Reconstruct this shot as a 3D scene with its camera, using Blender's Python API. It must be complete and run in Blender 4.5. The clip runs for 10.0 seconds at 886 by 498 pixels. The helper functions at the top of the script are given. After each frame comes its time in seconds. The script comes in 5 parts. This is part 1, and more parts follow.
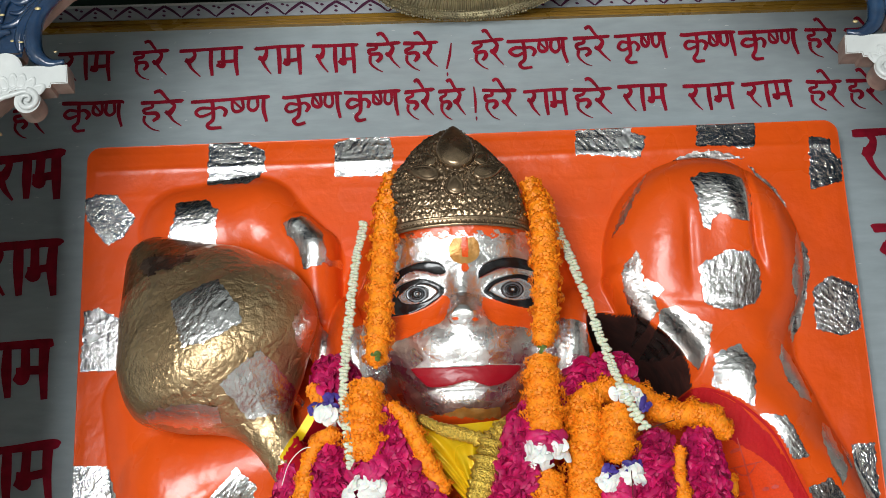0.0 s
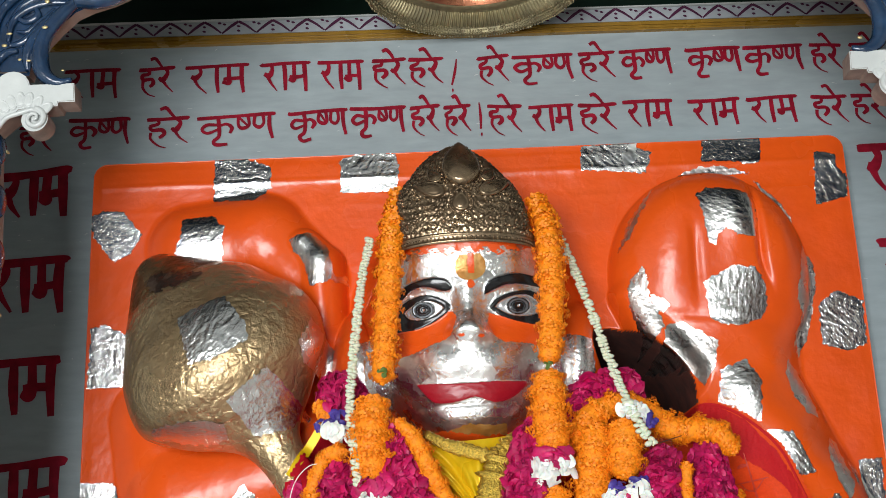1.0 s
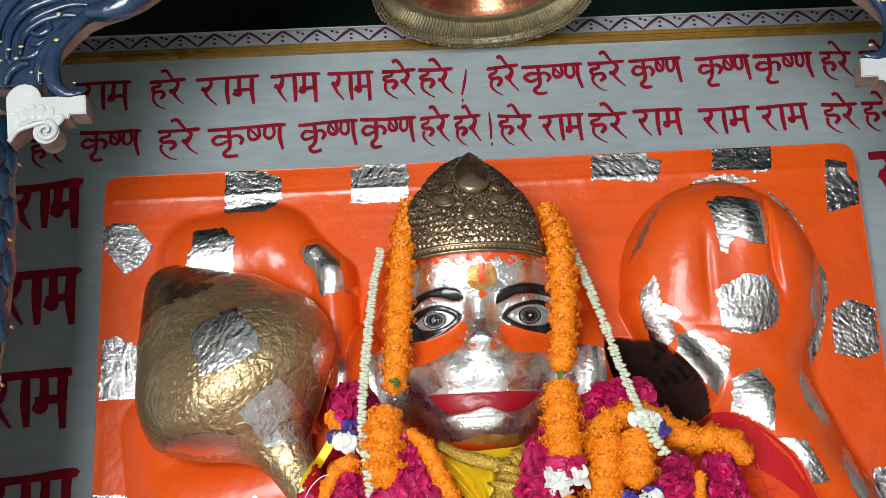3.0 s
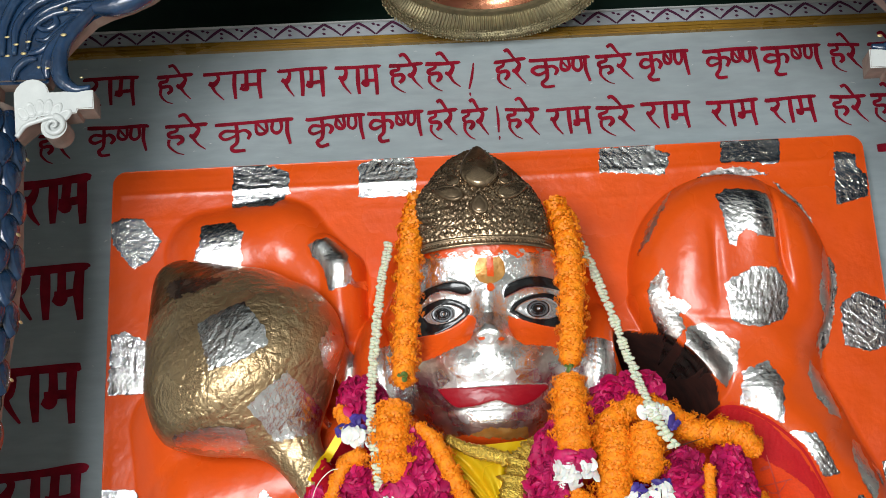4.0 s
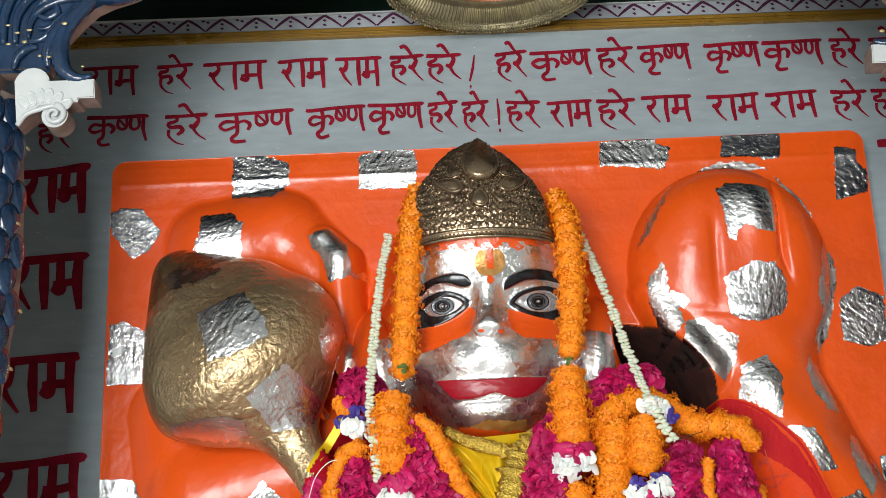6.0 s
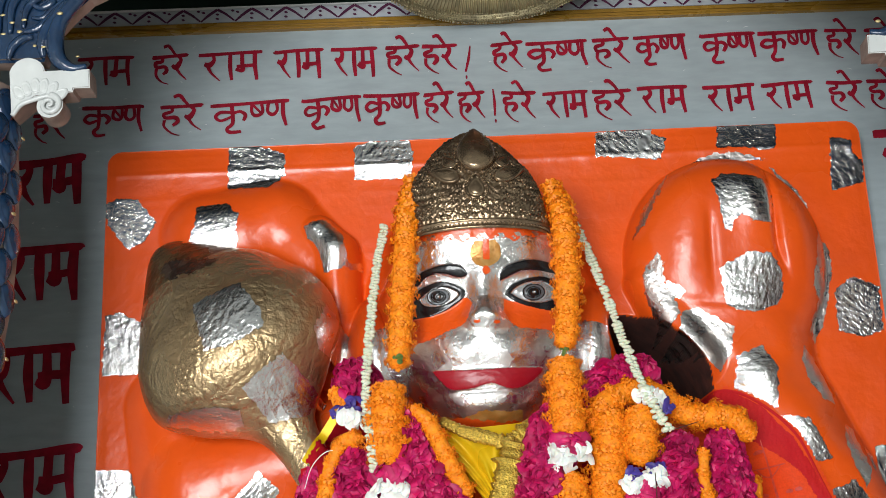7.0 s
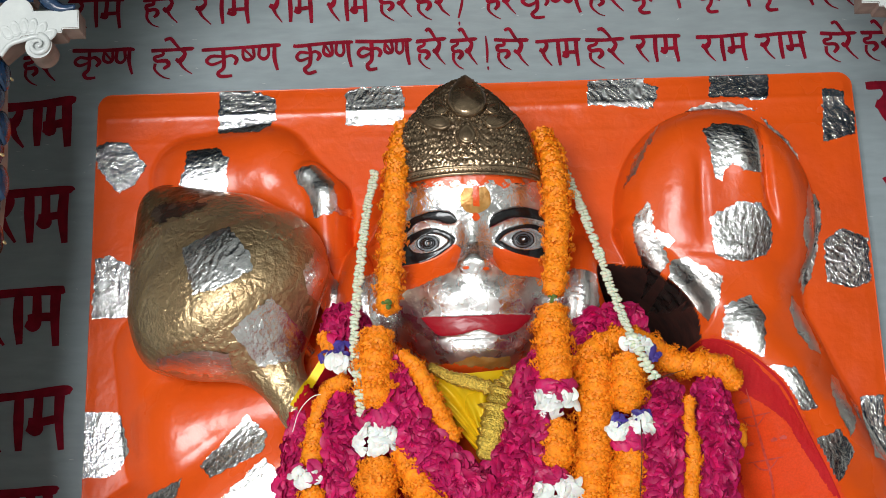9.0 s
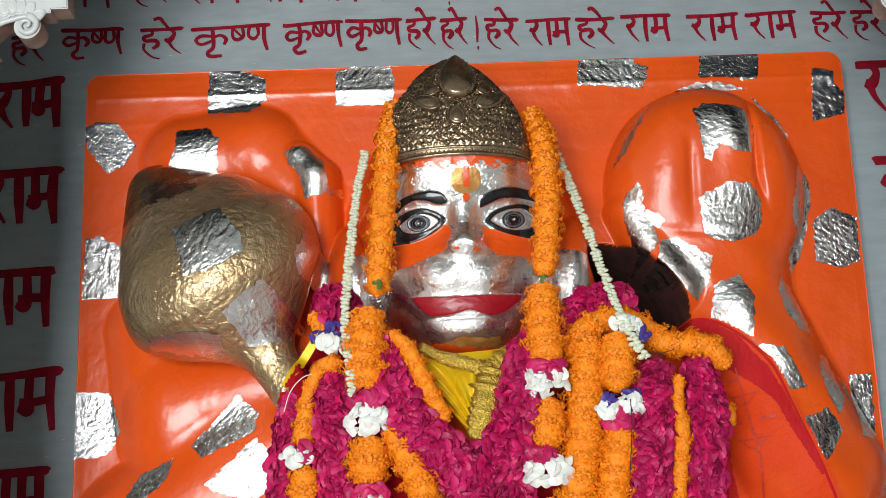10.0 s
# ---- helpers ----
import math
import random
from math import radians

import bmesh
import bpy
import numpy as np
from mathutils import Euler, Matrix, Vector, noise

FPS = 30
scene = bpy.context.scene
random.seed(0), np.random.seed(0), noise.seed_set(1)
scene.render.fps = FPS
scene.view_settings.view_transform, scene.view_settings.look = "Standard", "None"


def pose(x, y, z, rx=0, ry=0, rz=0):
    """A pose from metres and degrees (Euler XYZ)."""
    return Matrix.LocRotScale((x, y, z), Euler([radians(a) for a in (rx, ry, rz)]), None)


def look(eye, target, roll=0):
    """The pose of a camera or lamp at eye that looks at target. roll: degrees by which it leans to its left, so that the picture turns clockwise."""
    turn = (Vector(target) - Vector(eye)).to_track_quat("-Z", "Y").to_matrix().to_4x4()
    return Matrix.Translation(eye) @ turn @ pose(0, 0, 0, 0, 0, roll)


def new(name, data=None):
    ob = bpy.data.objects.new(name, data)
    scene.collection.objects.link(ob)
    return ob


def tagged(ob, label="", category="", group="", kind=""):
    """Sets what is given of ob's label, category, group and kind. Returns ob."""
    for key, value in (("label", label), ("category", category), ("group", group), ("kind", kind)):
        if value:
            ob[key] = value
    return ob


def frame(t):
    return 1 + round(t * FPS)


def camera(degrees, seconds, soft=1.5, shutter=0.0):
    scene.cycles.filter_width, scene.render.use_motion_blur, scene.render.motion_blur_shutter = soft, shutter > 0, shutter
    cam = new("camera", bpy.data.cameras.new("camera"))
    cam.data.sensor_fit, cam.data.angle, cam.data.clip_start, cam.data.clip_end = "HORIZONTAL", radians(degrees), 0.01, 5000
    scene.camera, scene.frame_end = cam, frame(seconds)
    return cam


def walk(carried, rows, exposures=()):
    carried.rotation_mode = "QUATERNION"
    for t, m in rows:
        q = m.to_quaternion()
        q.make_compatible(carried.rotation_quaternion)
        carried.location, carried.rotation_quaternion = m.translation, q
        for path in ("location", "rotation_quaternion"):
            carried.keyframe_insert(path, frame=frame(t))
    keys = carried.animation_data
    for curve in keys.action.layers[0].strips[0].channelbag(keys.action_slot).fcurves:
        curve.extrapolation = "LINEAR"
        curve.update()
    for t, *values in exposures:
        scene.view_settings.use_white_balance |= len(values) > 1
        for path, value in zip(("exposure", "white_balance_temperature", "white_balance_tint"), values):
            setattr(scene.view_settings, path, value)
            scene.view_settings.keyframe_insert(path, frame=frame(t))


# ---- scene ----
cam = camera(38.0, 10.0, soft=0.5)
PATH = [
    (0, (-0.037, -1.895, 1.512), (-0.036, 0.02, 2.089), -2.2),
    (0.5, (-0.04, -1.896, 1.513), (-0.039, 0.016, 2.098), -2.2),
    (1, (-0.039, -1.899, 1.516), (-0.044, 0.01, 2.112), -2.3),
    (1.5, (-0.038, -1.902, 1.516), (-0.045, 0.005, 2.119), -2.4),
    (2, (-0.04, -1.902, 1.517), (-0.047, 0.002, 2.13), -2.5),
    (2.5, (-0.042, -1.9, 1.516), (-0.053, 0.004, 2.131), -2.5),
    (4, (-0.043, -1.895, 1.513), (-0.073, 0.01, 2.12), -2.6),
    (4.5, (-0.044, -1.894, 1.511), (-0.076, 0.011, 2.119), -2.7),
    (5, (-0.046, -1.893, 1.512), (-0.078, 0.013, 2.116), -2.5),
    (5.5, (-0.049, -1.894, 1.512), (-0.077, 0.014, 2.113), -2.3),
    (7, (-0.05, -1.893, 1.51), (-0.067, 0.02, 2.095), -2.3),
    (7.5, (-0.047, -1.892, 1.507), (-0.064, 0.024, 2.083), -2.3),
    (8, (-0.047, -1.893, 1.508), (-0.063, 0.027, 2.067), -1.6),
    (8.5, (-0.046, -1.893, 1.505), (-0.057, 0.033, 2.043), -1.6),
    (9, (-0.043, -1.892, 1.503), (-0.055, 0.041, 2.015), -1.7),
    (9.5, (-0.044, -1.894, 1.504), (-0.049, 0.045, 1.992), -1.8),
    (10, (-0.044, -1.895, 1.505), (-0.041, 0.047, 1.984), -1.9),
]
walk(cam, [(t, look(eye, target, roll)) for t, eye, target, roll in PATH],
     exposures=[(0, -0.06), (2, 0.0), (5.5, 0.0), (7.5, -0.03), (10, -0.10)])

# ---- world and lights ----
world = bpy.data.worlds.new("world")
scene.world = world
world.use_nodes = True
world.node_tree.nodes["Background"].inputs[0].default_value = (0.75, 0.85, 1.0, 1)
world.node_tree.nodes["Background"].inputs[1].default_value = 0.05
scene.view_settings.exposure = 0.0


def area_lamp(name, eye, target, sx, sy, watts, colour):
    data = bpy.data.lights.new(name, "AREA")
    data.shape, data.size, data.size_y, data.energy, data.color = "RECTANGLE", sx, sy, watts, colour
    ob = new(name, data)
    ob.matrix_world = look(eye, target)
    return ob


# daylight through the doorway of the hall
area_lamp("entrance_light", (-0.85, -4.5, 1.35), (-0.3, -0.1, 1.95), 1.5, 1.7, 184, (0.96, 0.99, 1.0))


# ---- materials ----
def shade(name, base, rough=0.5, metal=0.0, spread=0.15, scale=20.0, bump=0.0, bump_scale=60.0, second=None,
          mottle=0.0, mottle_scale=4.0, coat=0.0, crease=0.0, crease_scale=40.0, per_piece=0.0, rough_spread=0.1, through_light=0.0, stretch=None):
    """A surface with grain at two scales, relief and uneven gloss."""
    m = bpy.data.materials.new(name)
    m.use_nodes = True
    nt = m.node_tree
    n, link = nt.nodes, nt.links.new
    b = n["Principled BSDF"]
    b.inputs["Roughness"].default_value = rough
    b.inputs["Metallic"].default_value = metal
    b.inputs["Coat Weight"].default_value = coat
    b.inputs["Coat Roughness"].default_value = 0.08
    if through_light:
        b.inputs["Subsurface Weight"].default_value = through_light
        b.inputs["Subsurface Radius"].default_value = (0.012, 0.006, 0.004)
    tc = n.new("ShaderNodeTexCoord")
    where = tc.outputs["Object"]
    if stretch:
        grain = n.new("ShaderNodeMapping")
        grain.inputs["Scale"].default_value = stretch
        link(where, grain.inputs["Vector"])
        where = grain.outputs[0]
    fine = n.new("ShaderNodeTexNoise")
    fine.inputs["Scale"].default_value, fine.inputs["Detail"].default_value = scale, 6
    link(where, fine.inputs["Vector"])
    broad = n.new("ShaderNodeTexNoise")
    broad.inputs["Scale"].default_value, broad.inputs["Detail"].default_value = mottle_scale, 4
    link(where, broad.inputs["Vector"])
    ramp = n.new("ShaderNodeMapRange")
    ramp.inputs["From Min"].default_value, ramp.inputs["From Max"].default_value = 0.25, 0.75
    ramp.inputs["To Min"].default_value, ramp.inputs["To Max"].default_value = 1 - spread, 1 + spread
    link(fine.outputs[0], ramp.inputs["Value"])
    mix = n.new("ShaderNodeMix")
    mix.data_type = "RGBA"
    mix.inputs[6].default_value = (*base, 1)
    mix.inputs[7].default_value = (*(second or base), 1)
    wide = n.new("ShaderNodeMapRange")
    wide.inputs["From Min"].default_value, wide.inputs["From Max"].default_value = 0.45, 0.68
    wide.inputs["To Max"].default_value = mottle
    link(broad.outputs[0], wide.inputs["Value"])
    link(wide.outputs[0], mix.inputs[0])
    mul = n.new("ShaderNodeMix")
    mul.data_type, mul.blend_type = "RGBA", "MULTIPLY"
    mul.inputs[0].default_value = 1
    link(mix.outputs[2], mul.inputs[6])
    if per_piece:
        geo = n.new("ShaderNodeNewGeometry")
        tone = n.new("ShaderNodeMapRange")
        tone.inputs["To Min"].default_value, tone.inputs["To Max"].default_value = 1 - per_piece, 1 + per_piece
        link(geo.outputs["Random Per Island"], tone.inputs["Value"])
        both = n.new("ShaderNodeMath")
        both.operation = "MULTIPLY"
        link(ramp.outputs[0], both.inputs[0])
        link(tone.outputs[0], both.inputs[1])
        link(both.outputs[0], mul.inputs[7])
    else:
        link(ramp.outputs[0], mul.inputs[7])
    link(mul.outputs[2], b.inputs["Base Color"])
    gloss = n.new("ShaderNodeMapRange")
    gloss.inputs["From Min"].default_value, gloss.inputs["From Max"].default_value = 0.3, 0.7
    gloss.inputs["To Min"].default_value, gloss.inputs["To Max"].default_value = max(0.02, rough - rough_spread), min(1, rough + rough_spread)
    link(broad.outputs[0], gloss.inputs["Value"])
    link(gloss.outputs[0], b.inputs["Roughness"])
    last = None
    if bump:
        rel = n.new("ShaderNodeTexNoise")
        rel.inputs["Scale"].default_value, rel.inputs["Detail"].default_value = bump_scale, 5
        link(where, rel.inputs["Vector"])
        bp = n.new("ShaderNodeBump")
        bp.inputs["Strength"].default_value, bp.inputs["Distance"].default_value = 1.0, bump
        link(rel.outputs[0], bp.inputs["Height"])
        last = bp
    if crease:
        vor = n.new("ShaderNodeTexVoronoi")
        vor.feature = "DISTANCE_TO_EDGE"
        vor.inputs["Scale"].default_value = crease_scale
        warp = n.new("ShaderNodeVectorMath")
        warp.operation = "MULTIPLY_ADD"
        warp.inputs[1].default_value = (0.03, 0.03, 0.03)
        link(fine.outputs["Color"], warp.inputs[0])
        link(where, warp.inputs[2])
        link(warp.outputs[0], vor.inputs["Vector"])
        edge = n.new("ShaderNodeMapRange")
        edge.inputs["From Max"].default_value = 0.12
        link(vor.outputs["Distance"], edge.inputs["Value"])
        bp = n.new("ShaderNodeBump")
        bp.inputs["Strength"].default_value, bp.inputs["Distance"].default_value = 1.0, crease
        link(edge.outputs[0], bp.inputs["Height"])
        if last:
            link(last.outputs[0], bp.inputs["Normal"])
        last = bp
    if last:
        link(last.outputs[0], b.inputs["Normal"])
    return m


WALL = shade("silver_grey_paint", (0.325, 0.378, 0.395), 0.36, 0.0, 0.11, 60, 0.0009, 40, (0.285, 0.322, 0.332), 0.8, 3.0, stretch=(0.3, 1, 1.2))
RED_INK = shade("red_lettering", (0.23, 0.005, 0.018), 0.6, 0, 0.4, 45, 0.0002, 90)
ORANGE = shade("orange_enamel", (0.77, 0.092, 0.008), 0.29, 0, 0.07, 14, 0.0030, 20, (0.64, 0.062, 0.006), 0.7, 5, coat=0.12)
SILVER = shade("crinkled_silver_foil", (0.88, 0.88, 0.87), 0.22, 1, 0.06, 60, 0.0010, 170, (0.78, 0.79, 0.79), 0.6, 25, crease=0.00016, crease_scale=100, rough_spread=0.06)
FACE_SILVER = shade("smoothed_silver_foil", (0.92, 0.91, 0.90), 0.25, 1, 0.05, 80, 0.0011, 150, (0.82, 0.80, 0.78), 0.7, 22, crease=0.0002, crease_scale=75)
THIN_SILVER = shade("worn_silver_foil", (0.76, 0.73, 0.71), 0.30, 1, 0.1, 60, 0.0010, 170, (0.74, 0.56, 0.48), 0.5, 40)
BLACK = shade("black_enamel", (0.008, 0.008, 0.009), 0.25, 0, 0.2, 40)
LIP = shade("red_enamel", (0.33, 0.006, 0.016), 0.38, 0, 0.1, 30, 0.0003, 50)
# dark brown of the gap's bare stone, with its shade put into the colour
CAVITY = shade("shade_dark_brown", (0.07, 0.018, 0.011), 0.85, 0, 0.5, 40, 0.0012, 60)
GOLD = shade("gold_paint", (0.58, 0.42, 0.235), 0.29, 0.86, 0.15, 40, 0.0036, 105, (0.40, 0.265, 0.135), 0.8, 9, crease=0.0005, crease_scale=38, coat=0.3)
DARK_GOLD = shade("darker_gold_paint", (0.26, 0.165, 0.08), 0.3, 0.85, 0.25, 40, 0.004, 80, (0.05, 0.03, 0.02), 0.9, 22)
BRONZE = shade("dark_bronze", (0.30, 0.215, 0.135), 0.27, 0.9, 0.3, 70, 0.0005, 150, (0.10, 0.068, 0.042), 0.8, 20)
BRASS = shade("old_brass", (0.32, 0.275, 0.155), 0.5, 0.65, 0.25, 80, 0.001, 160, (0.22, 0.19, 0.115), 0.8, 25)
COPPER = shade("copper", (0.5, 0.2, 0.11), 0.3, 0.9, 0.2, 50, 0.0006, 120, (0.2, 0.05, 0.04), 0.7, 25)
BLUE = shade("blue_enamel", (0.006, 0.024, 0.062), 0.16, 0, 0.35, 60, 0.0012, 140, (0.012, 0.040, 0.090), 0.7, 18, coat=0.5)
LEAF = shade("gold_leaf", (0.55, 0.44, 0.22), 0.4, 0.6, 0.2, 100, 0.0008, 150)
WHITE = shade("white_enamel", (0.52, 0.54, 0.53), 0.35, 0, 0.05, 40, 0.0006, 60, (0.6, 0.62, 0.6), 0.5, 20)
BROWN = shade("stained_plaster", (0.25, 0.19, 0.16), 0.6, 0, 0.25, 50, 0.0012, 70, (0.14, 0.10, 0.085), 0.8, 20)
YELLOW_TRIM = shade("ochre_gloss_paint", (0.30, 0.165, 0.024), 0.3, 0.1, 0.15, 40, 0.0006, 60, (0.3, 0.16, 0.03), 0.6, 10)
STRIP = shade("pale_border_paint", (0.36, 0.38, 0.40), 0.5, 0, 0.12, 50, 0.0005, 60, (0.25, 0.27, 0.29), 0.6, 8)
PURPLE = shade("purple_lettering", (0.07, 0.018, 0.045), 0.5, 0, 0.3, 60)
GREEN_DARK = shade("dark_green_paint", (0.006, 0.03, 0.018), 0.5, 0, 0.2, 20)
MARIGOLD = shade("marigold_petal", (0.92, 0.255, 0.002), 0.6, 0, 0.06, 90, per_piece=0.15, through_light=0.1)
MARIGOLD_CORE = shade("marigold_depth", (0.92, 0.27, 0.002), 0.7, 0, 0.3, 150, 0.002, 200)
ROSE = shade("rose_petal", (0.50, 0.006, 0.096), 0.55, 0, 0.25, 70, 0.0008, 90, (0.54, 0.015, 0.135), 0.6, 30, per_piece=0.25, through_light=0.2)
ROSE_CORE = shade("rose_depth", (0.38, 0.004, 0.07), 0.7, 0, 0.3, 80, 0.002, 90)
PETAL_WHITE = shade("white_petal", (0.82, 0.83, 0.78), 0.5, 0, 0.06, 60, 0.0005, 90, per_piece=0.08, through_light=0.3)
JASMINE = shade("jasmine_bud", (0.66, 0.69, 0.53), 0.5, 0, 0.08, 90, per_piece=0.12, through_light=0.3)
PETAL_BLUE = shade("blue_petal", (0.06, 0.035, 0.25), 0.5, 0, 0.2, 60, per_piece=0.3)
STEM_GREEN = shade("green_leaf", (0.10, 0.16, 0.03), 0.5, 0, 0.3, 60)
SATIN = shade("yellow_satin", (0.80, 0.52, 0.01), 0.26, 0.25, 0.06, 60, 0.0006, 20)
ZARI = shade("gold_thread_trim", (0.62, 0.42, 0.07), 0.35, 0.8, 0.5, 300, 0.0025, 400)
RED_CLOTH = shade("red_gauze", (0.74, 0.06, 0.010), 0.6, 0, 0.1, 400, 0.0004, 600, (0.80, 0.115, 0.016), 0.9, 7)
DOUBLE_CLOTH = shade("doubled_red_gauze", (0.50, 0.012, 0.016), 0.65, 0, 0.1, 400, 0.0004, 600, (0.60, 0.03, 0.016), 0.8, 9)
PRINT = shade("faded_red_print", (0.55, 0.04, 0.015), 0.55, 0, 0.3, 200)
RED_HEM = shade("crimson_hem", (0.38, 0.006, 0.014), 0.85, 0, 0.1, 300, 0.0004, 500)
ROOM = shade("hall_plaster", (0.55, 0.55, 0.52), 0.7, 0, 0.08, 12, 0.001, 20, (0.45, 0.45, 0.43), 0.6, 1.5)
CEIL = shade("dark_ceiling_paint", (0.22, 0.23, 0.22), 0.7, 0, 0.1, 12, 0.001, 20)
TILE = shade("hall_floor_marble", (0.68, 0.67, 0.64), 0.25, 0, 0.1, 8, 0, 10, (0.35, 0.33, 0.3), 0.7, 2)
STAIN = shade("black_tarnish", (0.035, 0.022, 0.016), 0.28, 0.3, 0.4, 60, 0.003, 90, (0.12, 0.075, 0.05), 0.6, 30)
OCHRE = shade("thin_ochre_wash", (0.46, 0.20, 0.04), 0.36, 0.35, 0.25, 60, 0.0006, 120, (0.58, 0.34, 0.11), 0.7, 45)
GREY_IRIS = shade("grey_eye_paint", (0.13, 0.14, 0.15), 0.3, 0.4, 0.1, 60)
PALE_EYE = shade("pearl_eye_paint", (0.66, 0.66, 0.66), 0.28, 0.8, 0.08, 60, (0.0003))
for ink in (RED_INK, PURPLE, RED_HEM, RED_CLOTH, DOUBLE_CLOTH):
    ink.node_tree.nodes["Principled BSDF"].inputs["Specular IOR Level"].default_value = 0.12


# ---- mesh helpers ----
def mesh_object(name, verts, faces, mats, parent=None, label="", index=None, smooth=True):
    me = bpy.data.meshes.new(name)
    me.from_pydata([tuple(v) for v in verts], [], [tuple(f) for f in faces])
    for m in (mats if isinstance(mats, (list, tuple)) else [mats]):
        me.materials.append(m)
    if index is not None:
        me.polygons.foreach_set("material_index", np.asarray(index, dtype=np.int32))
    me.polygons.foreach_set("use_smooth", [smooth] * len(me.polygons))
    me.update()
    ob = new(name, me)
    if parent:
        ob.parent = parent
    if label:
        tagged(ob, label)
    return ob


def part(name, bm, material, parent, label="", smooth=True):
    me = bpy.data.meshes.new(name)
    bm.to_mesh(me)
    bm.free()
    for m in (material if isinstance(material, (list, tuple)) else [material]):
        me.materials.append(m)
    me.polygons.foreach_set("use_smooth", [smooth] * len(me.polygons))
    ob = new(name, me)
    if parent:
        ob.parent = parent
    if label:
        tagged(ob, label)
    return ob


def base(name, at, label, category, group="", kind=""):
    ob = new(name)
    ob.location = at
    ob.empty_display_size = 0.05
    tagged(ob, label, category, group, kind)
    bpy.context.view_layer.update()
    return ob


def settle(ob, parent):
    """Hang ob, built in world coordinates, under parent without moving it."""
    ob.parent = parent
    ob.matrix_parent_inverse = Matrix.Translation(-parent.location)
    return ob


def box_bm(x0, x1, y0, y1, z0, z1, bevel=0.0):
    bm = bmesh.new()
    bmesh.ops.create_cube(bm, size=1)
    for v in bm.verts:
        v.co = Vector(((x0 + x1) / 2 + v.co.x * (x1 - x0), (y0 + y1) / 2 + v.co.y * (y1 - y0), (z0 + z1) / 2 + v.co.z * (z1 - z0)))
    if bevel:
        bmesh.ops.bevel(bm, geom=bm.edges[:], offset=bevel, segments=2, affect="EDGES")
    return bm


def plate_bm(outline, y_front, y_back, bevel=0.0):
    """An outline in x, z pushed back from y_front to y_back."""
    bm = bmesh.new()
    f = bm.faces.new([bm.verts.new((x, y_front, z)) for x, z in outline])
    got = bmesh.ops.extrude_face_region(bm, geom=[f])
    for v in got["geom"]:
        if isinstance(v, bmesh.types.BMVert):
            v.co.y = y_back
    bmesh.ops.recalc_face_normals(bm, faces=bm.faces[:])
    if bevel:
        rim = [e for e in bm.edges if all(abs(v.co.y - y_front) < 1e-6 for v in e.verts)]
        bmesh.ops.bevel(bm, geom=rim, offset=bevel, segments=2, affect="EDGES")
    return bm


def spline(points, steps=8):
    """A smooth line through points of any dimension."""
    p = [np.array(q, float) for q in points]
    p = [2 * p[0] - p[1]] + p + [2 * p[-1] - p[-2]]
    out = []
    for a, b, c, d in zip(p, p[1:], p[2:], p[3:]):
        for i in range(steps):
            t = i / steps
            out.append(0.5 * (2 * b + (c - a) * t + (2 * a - 5 * b + 4 * c - d) * t * t + (3 * b - a - 3 * c + d) * t ** 3))
    out.append(p[-2])
    return np.array(out)


def tube(line, radii, sides=12, flat=1.0):
    """Vertices and faces of a closed tube along a line; flat squeezes it towards the wall."""
    line = np.asarray(line, float)
    n = len(line)
    tan = np.gradient(line, axis=0)
    tan /= np.linalg.norm(tan, axis=1)[:, None] + 1e-9
    side = np.cross(tan, np.array([0, 1.0, 0]))
    side /= np.linalg.norm(side, axis=1)[:, None] + 1e-9
    out = np.cross(side, tan)
    verts, faces = [], []
    for i in range(n):
        for j in range(sides):
            a = 2 * math.pi * j / sides
            verts.append(line[i] + radii[i] * (math.cos(a) * side[i] + math.sin(a) * out[i] * flat))
    for i in range(n - 1):
        for j in range(sides):
            k = (j + 1) % sides
            faces.append((i * sides + j, i * sides + k, (i + 1) * sides + k, (i + 1) * sides + j))
    faces.append(tuple(range(sides))[::-1])
    faces.append(tuple((n - 1) * sides + j for j in range(sides)))
    return verts, faces


# ---- setting ----
bm = plate_bm([(-1.6, 0.0), (-0.5, 0.0), (-0.5, 2.15), (0.5, 2.15), (0.5, 0.0), (1.6, 0.0), (1.6, 2.472), (-1.6, 2.472)], 0.0, 0.12)
wall = part("wall_back", bm, WALL, None, smooth=False)
tagged(wall, "silver-grey painted wall with rows of red lettering", "wall", kind="structure")
recess = part("wall_recess", box_bm(-1.6, 1.6, 0.42, 0.5, 2.3, 3.6), GREEN_DARK, None, smooth=False)
tagged(recess, "dark green wall deep above the ledge", "wall", kind="structure")
ledge = part("ledge", box_bm(-1.6, 1.6, 0.121, 0.419, 2.4, 2.46), GREEN_DARK, None, smooth=False)
tagged(ledge, "dark shelf behind the painted border", "ledge", kind="structure")
